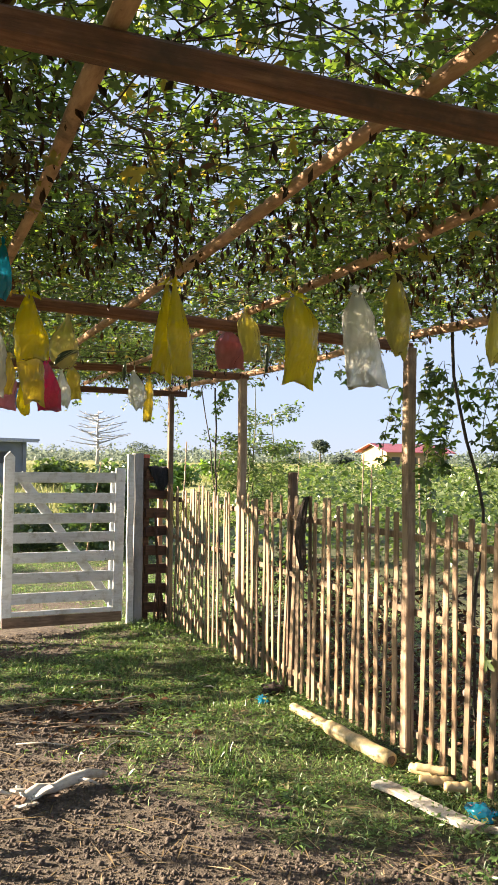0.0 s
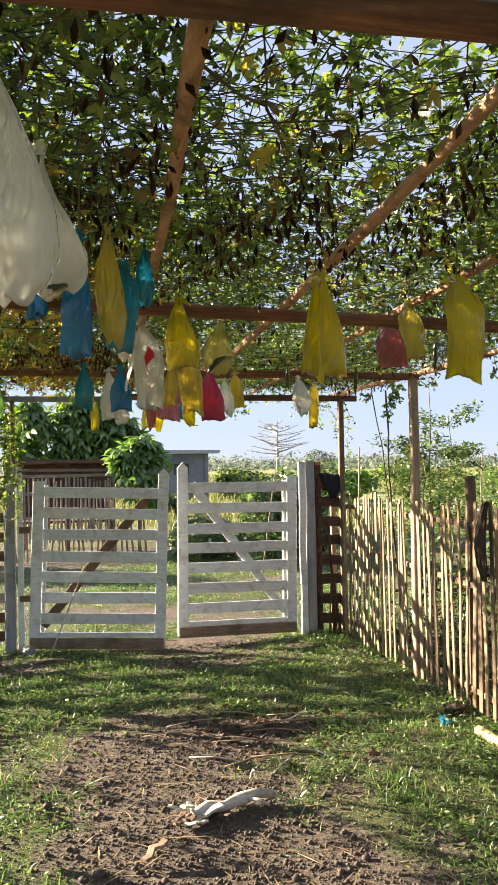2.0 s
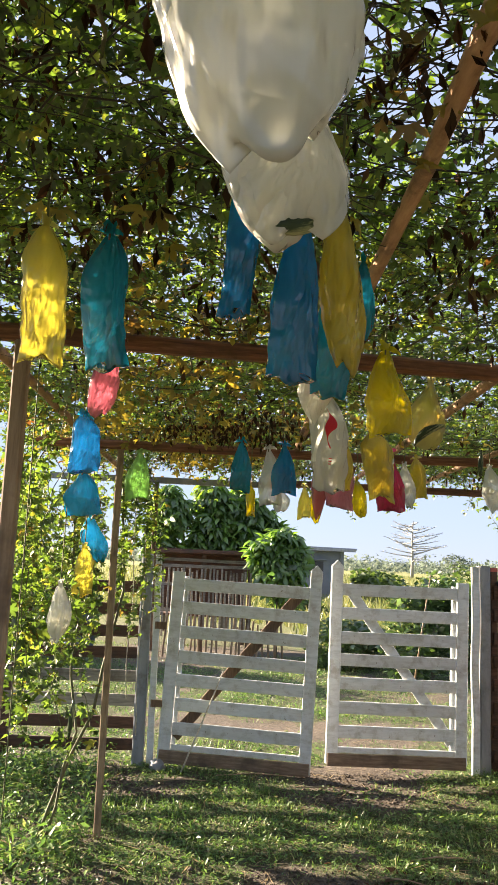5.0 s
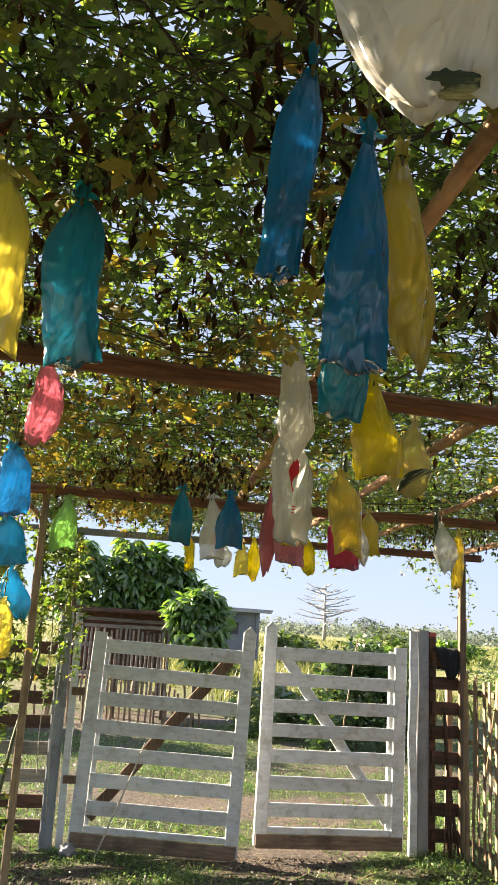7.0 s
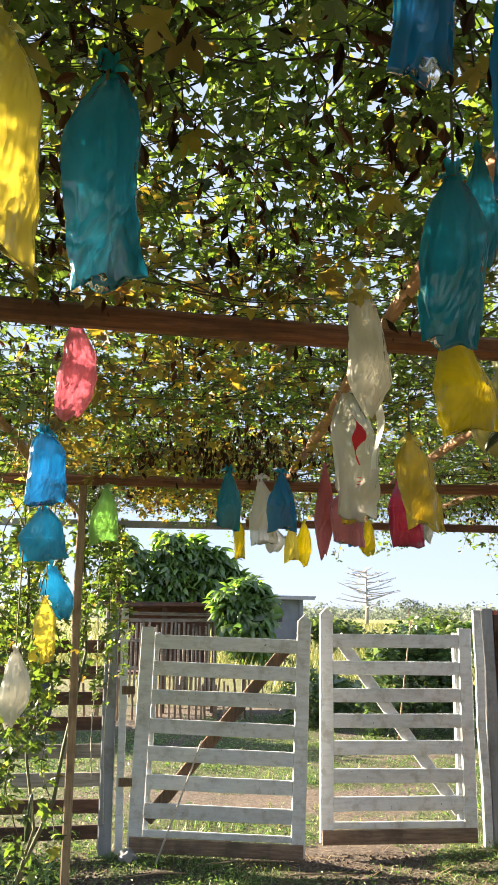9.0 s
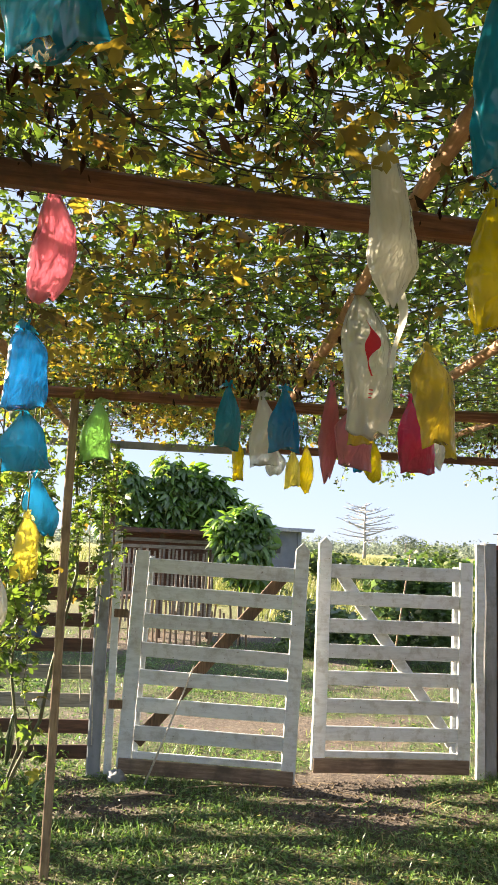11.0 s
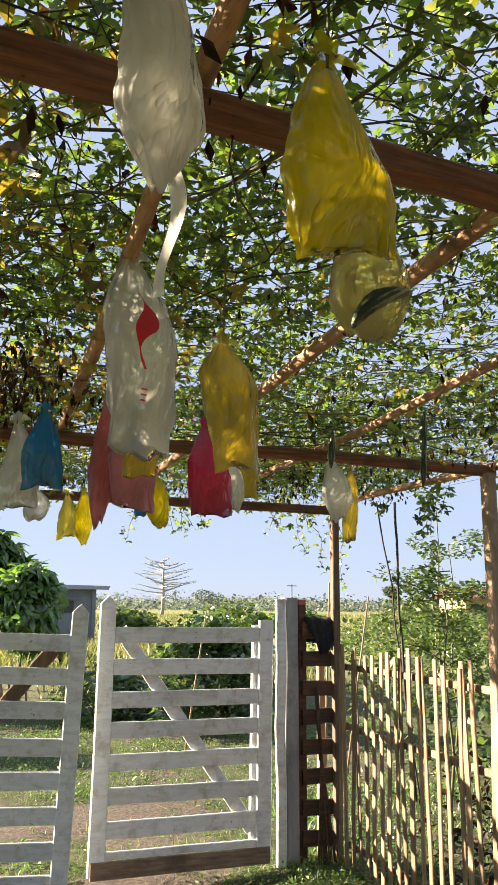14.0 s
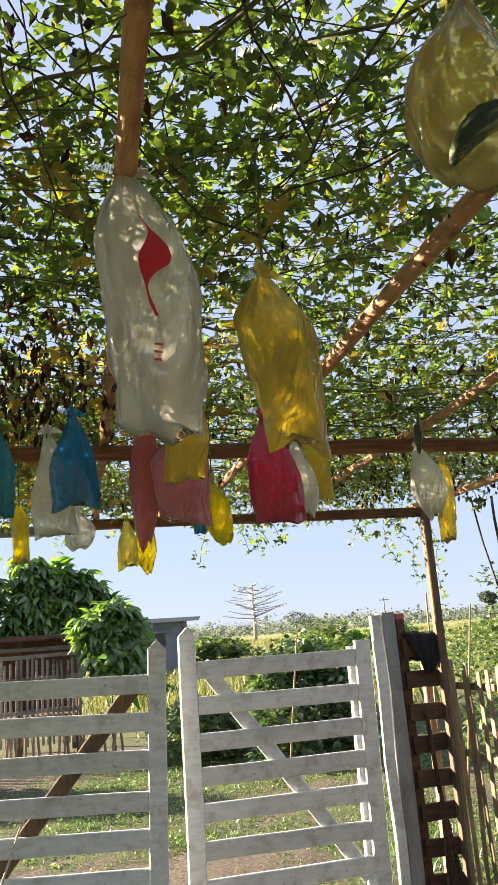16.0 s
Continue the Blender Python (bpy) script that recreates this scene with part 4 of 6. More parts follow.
        if u > 0.7:
            k_ = (u - 0.7) / 0.3
            side = 1 if ca > 0 else 0
            if hem:
                drop_ = h * k_ * (-corner[side] * abs(ca) ** 3 + 0.025 * math.sin(2.3 * ca + ph[5]) + 0.012 * math.sin(7 * ca + ph[6]))
                px += math.copysign(flare[side] * width * k_ * k_ * abs(ca) ** 4, ca)
                py += width * 0.05 * k_ * math.sin(5 * ca + ph[3])
            else:
                drop_ = h * (0.04 * math.sin(a_ + ph[5]) - 0.012 * math.cos(2 * a_) + 0.03 * math.sin(3 * a_ + ph[6])) * k_
        px += lean * (u - 0.5) + sway * width * math.sin(3.6 * u + ph[7]) * min(1, 3 * u)
        py += 0.06 * width * math.sin(3.1 * u + ph[4])
        ct, st_ = math.cos(turn), math.sin(turn)
        return (x + px * ct - py * st_, y + px * st_ + py * ct, top - u * h + drop_)

    verts, faces = [], []
    for i in range(rows + 1):
        for j in range(cols):
            verts.append(skin(i / rows, 2 * math.pi * j / cols))
    for i in range(rows):
        for j in range(cols):
            k = (j + 1) % cols
            faces.append((i * cols + j, (i + 1) * cols + j, (i + 1) * cols + k, i * cols + k))
    # closed foot, tucked up inside
    base = rows * cols
    inner = len(verts)
    cx = sum(verts[base + j][0] for j in range(cols)) / cols
    cy = sum(verts[base + j][1] for j in range(cols)) / cols
    for j in range(cols):
        p_ = verts[base + j]
        verts.append((cx + (p_[0] - cx) * 0.55, cy + (p_[1] - cy) * 0.3, p_[2] + h * 0.035))
    verts.append((cx, cy, bottom + h * 0.05))
    for j in range(cols):
        k = (j + 1) % cols
        faces.append((base + j, inner + j, inner + k, base + k))
        faces.append((inner + j, len(verts) - 1, inner + k))
    body = part("body", Build().add(verts, faces), FILM[colour], root, "", True)
    # gathered tuft above the tie
    tv, tf = [], []
    x0 = x - lean * 0.5
    for i, (dz, rad) in enumerate(((0.0, 0.1), (0.25, 0.08), (0.6, 0.1), (1.0, 0.12))):
        for j in range(14):
            a_ = 2 * math.pi * j / 14
            rr = rad * width * (1 + 0.3 * math.sin(4 * a_ + ph[2]))
            tv.append((x0 + rr * math.cos(a_), y + rr * 0.7 * math.sin(a_), top + dz * 0.022 + 0.006 * math.sin(3 * a_ + ph[3]) * dz))
    for i in range(3):
        for j in range(14):
            k = (j + 1) % 14
            tf.append((i * 14 + j, i * 14 + k, (i + 1) * 14 + k, (i + 1) * 14 + j))
    part("tuft", Build().add(tv, tf), FILM[colour], root, "gathered top of the bag", True)
    if hem and width > 0.06:
        for sgn in (-1, 1):
            hv_, hf_ = [], []
            reach, rise, curl = r.uniform(0.2, 0.34) * width, r.uniform(-0.1, 0.22) * width, r.uniform(0.5, 1.4)
            for i in range(8):
                q_ = i / 7
                wide = 0.065 * width * (0.5 + math.sin(math.pi * min(0.92, q_ + 0.1)))
                for j in (-1, 0, 1):
                    hv_.append((x0 + sgn * (0.04 * width + reach * q_), y + 0.05 * width * math.sin(3 * q_ + ph[4]) + 0.3 * wide * j, top + 0.008 + rise * q_ - curl * 0.12 * width * q_ * q_ + 0.8 * wide * j + 0.02 * width * (j == 0)))
            for i in range(7):
                for j in range(2):
                    hf_.append((i * 3 + j, i * 3 + 3 + j, i * 3 + 4 + j, i * 3 + 1 + j))
            part("handle", Build().add(hv_, hf_), FILM[colour], root, "knotted handle end of the bag", True)
    part("tie", Build().tube([(x0, y, top - 0.012), (x0 + 0.003, y, max(2.1, top + 0.03))], 0.0022, 6), STEM, root, "vine stalk the bag is tied to")
    if "emblem" in label:
        for u0, u1, mid, half in ((0.2, 0.6, -1.74, 0.24), (0.69, 0.698, -1.7, 0.07), (0.715, 0.723, -1.7, 0.07), (0.74, 0.748, -1.7, 0.06)):
            n, gv_, gf = 26, [], []
            for i in range(n + 1):
                s_ = i / n
                wide = half * (0.55 + 0.45 * math.sin(s_ * 9.0 + 4.0)) * math.sin(math.pi * min(0.98, s_ + 0.02)) ** 0.6 if half > 0.2 else half
                shift = 0.13 * math.sin(s_ * 6.3) if half > 0.2 else 0.0
                for j in range(6):
                    gv_.append(skin(u0 + (u1 - u0) * s_, mid + shift + wide * (j / 5 - 0.5) * 2, 1.035))
            for i in range(n):
                for j in range(5):
                    gf.append((i * 6 + j, i * 6 + 6 + j, i * 6 + 7 + j, i * 6 + 1 + j))
            part("emblem" if half > 0.2 else "print_bar", Build().add(gv_, gf), LOGO_RED, body, "red printed shape", True)
    if "torn tail" in label:
        tail, tf2 = [], []
        for i in range(12):
            s_ = i / 11
            cx_, z_ = x + lean * 0.5 + 0.008 + 0.008 * math.sin(s_ * 5), bottom + 0.03 - 0.14 * s_
            for j in range(3):
                tail.append((cx_ + (j - 1) * (0.008 - 0.004 * s_), y + 0.006 * math.sin(s_ * 8 + j), z_))
        for i in range(11):
            for j in range(2):
                tf2.append((i * 3 + j, i * 3 + 3 + j, i * 3 + 4 + j, i * 3 + 1 + j))
        part("tail", Build().add(tail, tf2), FILM[colour], root, "torn strip of film", True)
    return root


BAGS = [
    ("yellow", -0.075, 2.83, 2.0, 1.7, 0.085, "pouch", -0.01, "bright yellow plastic bag tied over a fruit"),
    ("yellow", -0.058, 2.750, 1.984, 1.694, 0.092, "pouch", 0.03, "crumpled yellow plastic bag with a wide mouth"),
    ("yellow", 0.302, 2.600, 1.953, 1.673, 0.128, "sleeve", 0.03, "long yellow plastic bag hanging straight"),
    ("clear", 0.647, 2.750, 2.036, 1.690, 0.166, "bulge", 0.03, "milky white plastic bag hanging open"),
    ("straw", 0.692, 2.600, 2.076, 1.793, 0.119, "round", 0.0, "pale yellow plastic bag with a fruit inside"),
    ("straw", 0.510, 3.400, 2.053, 1.843, 0.103, "sleeve", 0.03, "pale yellow plastic bag beside a rose one"),
    ("rose", 0.524, 3.620, 2.000, 1.833, 0.140, "sleeve", 0.04, "faded rose plastic bag with a fruit inside"),
    ("straw", 0.989, 2.450, 1.961, 1.767, 0.085, "round", 0.0, "pale yellow plastic bag near the fence"),
    ("yellow", -0.427, 3.281, 2.010, 1.772, 0.127, "tent", 0.01, "bright yellow plastic bag with a creased foot"),
    ("pale", -0.245, 3.517, 1.989, 1.785, 0.126, "sack", -0.02, "clear yellowish bag holding a striped gourd"),
    ("amber", -0.289, 3.984, 1.910, 1.667, 0.112, "sleeve", 0.03, "amber plastic bag with a dark fruit inside"),
    ("magenta", -0.023, 4.913, 1.961, 1.686, 0.145, "pouch", 0.02, "magenta plastic bag tied over a fruit"),
    ("clear", 0.086, 5.000, 1.908, 1.715, 0.092, "drop", 0.03, "small milky bag behind a magenta one"),
    ("amber", 0.170, 5.098, 1.961, 1.765, 0.080, "sleeve", 0.03, "narrow amber plastic bag with a fruit"),
    ("clear", 0.633, 5.323, 1.961, 1.740, 0.125, "drop", 0.04, "small milky plastic bag with a twisted top"),
    ("amber", 0.740, 5.413, 1.947, 1.666, 0.066, "sleeve", -0.01, "narrow yellow bag hanging beside a milky one"),
    ("clear", -0.477, 3.967, 2.037, 1.681, 0.141, "sleeve", 0.04, "white carrier bag with a red printed emblem"),
    ("white", -0.633, 3.248, 2.051, 1.8, 0.094, "slip", 0.02, "narrow white plastic bag ending in a torn tail"),
    ("rose", -0.354, 4.900, 1.988, 1.641, 0.080, "drop", -0.01, "long rose plastic bag with a pointed foot"),
    ("pink", -0.274, 4.840, 1.890, 1.682, 0.139, "sleeve", 0.01, "wide pink plastic bag turning pale below"),
    ("amber", -0.296, 4.620, 1.938, 1.741, 0.100, "pouch", -0.02, "amber plastic bag in front of a pink one"),
    ("yellow", -0.105, 5.200, 1.846, 1.672, 0.080, "round", 0.03, "yellow bag holding a drooping fruit"),
    ("blue", -0.144, 5.300, 1.882, 1.716, 0.053, "sleeve", 0.02, "small blue plastic bag half hidden"),
    ("blue", -0.520, 4.915, 1.966, 1.744, 0.115, "pouch", 0.01, "blue plastic bag with shiny creases"),
    ("clear", -0.566, 5.137, 1.978, 1.708, 0.119, "pouch", 0.03, "milky white bag behind a blue one"),
    ("clear", -0.489, 5.300, 1.784, 1.683, 0.088, "round", 0.01, "small milky bag drooping below another"),
    ("teal", -0.718, 5.105, 2.005, 1.760, 0.114, "pouch", 0.0, "teal plastic bag tied at its neck"),
    ("yellow", -0.652, 5.250, 1.804, 1.650, 0.050, "sleeve", 0.01, "narrow yellow strip of plastic bag"),
    ("straw", -0.236, 6.300, 1.908, 1.710, 0.085, "pouch", 0.01, "small pale yellow plastic bag"),
    ("yellow", -0.152, 6.350, 1.924, 1.691, 0.104, "drop", 0.01, "small bright yellow plastic bag"),
    ("green", -1.239, 5.520, 1.974, 1.729, 0.139, "pouch", 0.01, "light green plastic bag tied at its neck"),
    ("blue", -1.342, 4.094, 1.922, 1.712, 0.114, "sleeve", 0.02, "blue plastic bag among hanging vines"),
    ("sky", -1.354, 4.285, 1.735, 1.570, 0.147, "pouch", 0.03, "bright blue plastic bag below a darker one"),
    ("sky", -1.359, 4.715, 1.579, 1.396, 0.112, "drop", 0.04, "bright blue bag twisted round the vines"),
    ("straw", -1.385, 4.669, 1.447, 1.244, 0.085, "sleeve", 0.01, "pale yellow bag low among the vines"),
    ("white", -1.418, 4.281, 1.301, 1.096, 0.095, "drop", 0.0, "white bag low among the vines"),
    ("pink", -1.215, 3.470, 2.035, 1.822, 0.088, "round", 0.0, "pink plastic bag with knotted handles"),
    ("teal", -1.102, 2.570, 1.998, 1.750, 0.090, "sleeve", 0.01, "large teal plastic bag with a folded foot"),
    ("straw", -1.196, 2.474, 1.963, 1.732, 0.080, "sleeve", 0.01, "pale yellow plastic bag by a post"),
    ("blue", -0.806, 2.200, 1.909, 1.664, 0.068, "pouch", -0.01, "long dark blue plastic bag"),
    ("teal", -0.673, 2.690, 1.977, 1.749, 0.083, "sleeve", -0.01, "teal blue plastic bag with a square foot"),
    ("teal", -0.605, 2.750, 2.044, 1.890, 0.055, "round", 0.0, "short dark teal plastic bag"),
    ("amber", -0.730, 2.280, 1.950, 1.704, 0.067, "round", 0.01, "amber yellow plastic bag bulging in the middle"),
    ("blue", -0.877, 2.200, 1.985, 1.744, 0.049, "sleeve", -0.03, "narrow deep blue plastic bag"),
    ("white", -0.92, 1.6, 2.03, 1.668, 0.126, "sack", 0.06, "large white plastic bag with a crumpled foot"),
    ("white", -0.865, 1.9, 1.975, 1.734, 0.126, "sack", 0.02, "large white plastic bag holding a striped gourd"),
    ("sky", -1.56, 3.5, 0.95, 0.6, 0.12, "sleeve", 0.0, "bright blue bag hung low behind a post"),
    ("white", -1.485, 3.89, 0.42, 0.23, 0.06, "sleeve", 0.0, "white bag hung low near the ground"),
]
for k, (col, x, y, zt, zb, w, shape, lean, label) in enumerate(BAGS):
    hung_bag(col, x, y, zt, zb, w, shape, lean, label, 100 + k, random.uniform(-0.35, 0.35))


def gourd(x, y, z, length, r, tilt, heading, bend=0.0):
    """A ridged bitter gourd, tapered at both ends."""
    b, rows, cols = Build(), 14, 18
    m = pose(x, y, z, 0, tilt, heading)
    verts, faces = [], []
    for i in range(rows + 1):
        u = i / rows
        rr = r * math.sin(math.pi * (0.04 + 0.92 * u)) ** 0.6
        for j in range(cols):
            a_ = 2 * math.pi * j / cols
            k_ = rr * (1 + 0.07 * math.cos(9 * a_) + 0.03 * math.sin(13 * u * 3 + 2 * a_))
            verts.append((k_ * math.cos(a_) + bend * length * (u - 0.5) ** 2 * 4, k_ * math.sin(a_), (u - 0.5) * length))
    for i in range(rows):
        for j in range(cols):
            k = (j + 1) % cols
            faces.append((i * cols + j, i * cols + k, (i + 1) * cols + k, (i + 1) * cols + j))
    faces += [tuple(range(cols - 1, -1, -1)), tuple(range(rows * cols, rows * cols + cols))]
    ob = part("gourd", b.add(verts, faces), GOURD_SKIN, None, "", True)
    ob.matrix_basis = m
    tagged(ob, "striped dark green bitter gourd hanging from the vines", "gourd", "gourds")


gourd(-0.256, 3.485, 1.828, 0.112, 0.0125, 56, 0, 0.14)
gourd(-0.84, 1.899, 1.75, 0.06, 0.0115, 72, 10)
gourd(-0.285, 3.984, 1.78, 0.11, 0.018, 15, 0)
gourd(0.69, 2.6, 1.9, 0.13, 0.018, 5, 0)
gourd(0.524, 3.62, 1.9, 0.11, 0.018, 60, 0)
for x, y, z, l_ in ((0.62, 4.7, 1.98, 0.15), (0.95, 5.2, 1.98, 0.17), (-0.2, 4.3, 2.02, 0.13), (1.0, 4.2, 2.0, 0.16), (0.45, 5.0, 1.97, 0.13), (-1.44, 5.0, 0.71, 0.17)):
    gourd(x, y, z - 0.03, l_, 0.012, 4, 0)

# ---- beyond the gate: shed, shrubs, trees ----
shed = thing("shed", (-0.77, 14.6, 0), "low dark slatted wooden animal shed with a lean-to roof", "shed")
for x in (-1.5, -0.76, -0.03):
    for y in (14.0, 15.3):
        part("post", Build().box((x, y, -0.03), (x, y, 1.49 - 0.04 * (y > 14.5)), 0.07, 0.07, up=(0, 1, 0), wobble=0.004), DARK_POST, shed)
for k in range(9):
    x = -1.69 + 0.187 * k
    part("roof_sheet", Build().box((x + 0.1, 13.75, 1.55 + random.uniform(0, 0.012)), (x + 0.1, 15.6, 1.48), 0.18, 0.018, up=(0, 0, 1), wobble=0.003), BROWN_WOOD, shed)
part("eave_board", Build().box((-1.66, 13.73, 1.52), (0.08, 13.73, 1.53), 0.02, 0.05, wobble=0.004), BROWN_WOOD, shed)
for z in (1.4, 1.3, 1.02, 0.62):
    part("rail", Build().box((-1.53, 13.96, z), (0.0, 13.96, z + random.uniform(-0.015, 0.015)), 0.02, 0.05, wobble=0.004), GREY_SLAT, shed)
part("back_wall", Build().box((-1.5, 15.3, 1.0), (0.0, 15.3, 1.0), 0.02, 1.1), BROWN_WOOD, shed)
part("floor_deck", Build().box((-1.5, 14.65, 0.55), (0.0, 14.65, 0.55), 1.3, 0.04), BROWN_WOOD, shed)
for k in range(24):
    x = -1.49 + 0.0635 * k
    part("slat", Build().box((x, 13.94, 0.22), (x + random.uniform(-0.02, 0.02), 13.94, 1.26 + random.uniform(-0.05, 0.05)), 0.032, 0.012, up=(0, 1, 0), wobble=0.004), GREY_SLAT, shed)
for k in range(27):
    x = -1.8 + 0.085 * k + random.uniform(-0.04, 0.04)
    st = Build().box((x, 13.3, -0.02), (x + random.uniform(-0.06, 0.06), 13.3, random.uniform(0.4, 0.65)), 0.03, 0.015, up=(0, 1, 0), wobble=0.005)
    tagged(part("stake", st, SLAT, None), "pale bamboo stake driven into the ground by the shed", "stake", "stakes by the shed")


def crown(centres, n, leaf, size, hang_, seed):
    """Leaves of a shrub or tree gathered round several uneven clumps, hollow inside, hanging by hang_."""
    r = np.random.default_rng(seed)
    pts = []
    for cx, cy, cz, rx, rz, share in centres:
        m = int(n * share)
        d = r.normal(0, 1, (m, 3))
        d /= np.linalg.norm(d, axis=1)[:, None]
        rad = r.uniform(0.35, 1.0, m) ** 0.5 * (1 + 0.25 * np.sin(d[:, 0] * 6 + cx) * np.cos(d[:, 2] * 5 + cz))
        pts.append(np.stack([cx + d[:, 0] * rad * rx, cy + d[:, 1] * rad * rx, np.maximum(0.03, cz + d[:, 2] * rad * rz)], 1))
    pts = np.concatenate(pts)
    return scatter(leaf, pts, r.uniform(size[0], size[1], len(pts)), turns(len(pts), 0.5, hang_))


def plant(name, loc, label, category, centres, n, leaf, size, hang_, mat, stems_, seed, bark=BARK, group=""):
    root = thing(name, loc, label, category, group)
    v, f = crown(centres, n, leaf, size, hang_, seed)
    me = bulk("crown", v - np.array(loc), f, mat, "", "")
    me.parent = root
    del me["kind"]
    for path, r0 in stems_:
        part("trunk" if r0 > 0.02 else "branch", Build().tube(path, [r0 * (1 - 0.7 * i / (len(path) - 1)) for i in range(len(path))], 7), bark, root, smooth=True)
    return root


BROAD = diamond_leaf(0.36, 0.3)
def rosette():
    """A spray of seven long drooping leaflets round one stalk."""
    pts, tris = [], []
    for k in range(7):
        q, l_ = 2 * math.pi * k / 7 + 0.3 * math.sin(3 * k), 0.8 + 0.2 * math.cos(2 * k)
        d_, sd = (math.cos(q), math.sin(q)), (-math.sin(q), math.cos(q))
        n = len(pts)
        for along, side, z in ((0.08, 0, 0.03), (0.34, 0.19, 0.0), (0.36, 0, 0.06), (0.34, -0.19, 0.0), (0.66, 0.16, -0.28), (0.68, 0, -0.23), (0.66, -0.16, -0.28), (0.88, 0, -0.66)):
            pts.append((l_ * (along * d_[0] + side * sd[0]), l_ * (along * d_[1] + side * sd[1]), l_ * z))
        tris += [(n + i, n + j, n + k_) for i, j, k_ in ((0, 2, 1), (0, 3, 2), (1, 2, 5), (1, 5, 4), (2, 3, 6), (2, 6, 5), (4, 5, 7), (5, 6, 7))]
    return np.array(pts), np.array(tris)


SPRAY = rosette()
plant("shrub", (0.35, 13.3, 0), "drooping broad-leaved green shrub beside the shed", "shrub",
      [(0.1, 13.3, 1.55, 0.2, 0.22, 0.2), (0.38, 13.35, 1.7, 0.24, 0.2, 0.25), (0.58, 13.3, 1.45, 0.18, 0.28, 0.2), (0.25, 13.2, 1.25, 0.22, 0.3, 0.2), (0.55, 13.3, 1.05, 0.16, 0.25, 0.15)], 230, SPRAY, (0.15, 0.27), 0.45, BUSH_LEAF,
      [([(0.35, 13.35, -0.02), (0.33, 13.35, 0.7), (0.36, 13.35, 1.7)], 0.03), ([(0.34, 13.35, 0.7), (0.12, 13.3, 1.5)], 0.014), ([(0.35, 13.35, 0.8), (0.56, 13.35, 1.4)], 0.014)], 41)
plant("tree", (-1.45, 17.3, 0), "small leafy tree with an upright rounded crown behind the shed", "tree",
      [(-1.5, 17.3, 2.55, 0.22, 0.28, 0.28), (-1.38, 17.3, 2.15, 0.32, 0.38, 0.4), (-1.62, 17.3, 1.7, 0.3, 0.4, 0.32)], 260, SPRAY, (0.18, 0.3), 0.4, BUSH_LEAF,
      [([(-1.45, 17.35, -0.02), (-1.47, 17.35, 1.2), (-1.48, 17.32, 2.4)], 0.05), ([(-1.46, 17.35, 1.1), (-1.3, 17.3, 1.9)], 0.018)], 40)
plant("tree", (-0.3, 17.5, 0), "leafy green tree with long hanging leaves behind the shed", "tree",
      [(-0.62, 17.5, 2.62, 0.3, 0.3, 0.17), (-0.2, 17.5, 2.5, 0.34, 0.32, 0.19), (0.22, 17.55, 2.3, 0.32, 0.32, 0.17), (0.58, 17.6, 1.98, 0.28, 0.32, 0.13), (-0.6, 17.3, 2.05, 0.32, 0.36, 0.16), (-0.1, 17.25, 1.85, 0.36, 0.36, 0.16), (0.4, 17.3, 1.5, 0.36, 0.36, 0.13), (-0.75, 17.3, 1.6, 0.42, 0.34, 0.16), (-0.1, 17.3, 1.5, 0.42, 0.3, 0.12)], 620, SPRAY, (0.18, 0.33), 0.45, BUSH_LEAF,
      [([(-0.3, 17.6, -0.02), (-0.25, 17.6, 1.0), (-0.3, 17.55, 2.6)], 0.08), ([(-0.27, 17.6, 1.0), (-0.62, 17.5, 2.4)], 0.03), ([(-0.26, 17.6, 1.1), (0.45, 17.5, 2.1)], 0.03)], 42)
# low greenery raised and widened out of view, to shade the grass behind the gate
plant("bush", (-3.2, 13.0, 0), "green bush beyond the board fence, enlarged unseen to shade the ground past the gate", "bush",
      [(-2.8, 13.0, 0.75, 0.6, 0.7, 0.25), (-3.6, 13.4, 0.8, 0.8, 0.75, 0.35), (-4.6, 13.9, 0.85, 0.9, 0.8, 0.4)], 8000, BROAD, (0.06, 0.12), -0.3, BUSH_LEAF,
      [([(-3.2, 13.1, -0.02), (-3.2, 13.1, 0.7)], 0.03)], 43)
plant("bush", (2.2, 11.6, 0), "dense dark green bush standing behind the gate", "bush",
      [(1.9, 11.6, 0.5, 0.36, 0.5, 0.24), (2.4, 11.6, 0.55, 0.4, 0.5, 0.28), (2.3, 11.7, 1.08, 0.26, 0.3, 0.14), (1.85, 11.7, 0.95, 0.22, 0.24, 0.08), (2.62, 11.7, 0.85, 0.24, 0.28, 0.12), (2.75, 11.7, 0.4, 0.3, 0.35, 0.14)], 3600, BROAD, (0.06, 0.12), -0.4, DARK_BUSH,
      [([(2.2, 11.6, -0.02), (2.2, 11.6, 0.9)], 0.025), ([(2.22, 11.6, 0.2), (2.5, 11.6, 0.9)], 0.015)], 44)
plant("bush", (1.2, 12.6, 0), "low green bush on the field edge", "bush",
      [(1.2, 12.6, 0.35, 0.5, 0.35, 0.6), (1.6, 12.8, 0.3, 0.4, 0.3, 0.4)], 2600, BROAD, (0.05, 0.1), -0.3, DARK_BUSH, [([(1.2, 12.6, -0.02), (1.2, 12.6, 0.4)], 0.015)], 45)
plant("bush", (3.6, 16.0, 0), "pale green bush in the rough field", "bush",
      [(3.6, 16.0, 0.7, 0.7, 0.6, 0.6), (4.3, 16.3, 0.9, 0.6, 0.7, 0.4)], 2200, BROAD, (0.07, 0.13), -0.3, BEAN_LEAF, [([(3.6, 16.0, -0.02), (3.6, 16.0, 0.9)], 0.02)], 46)


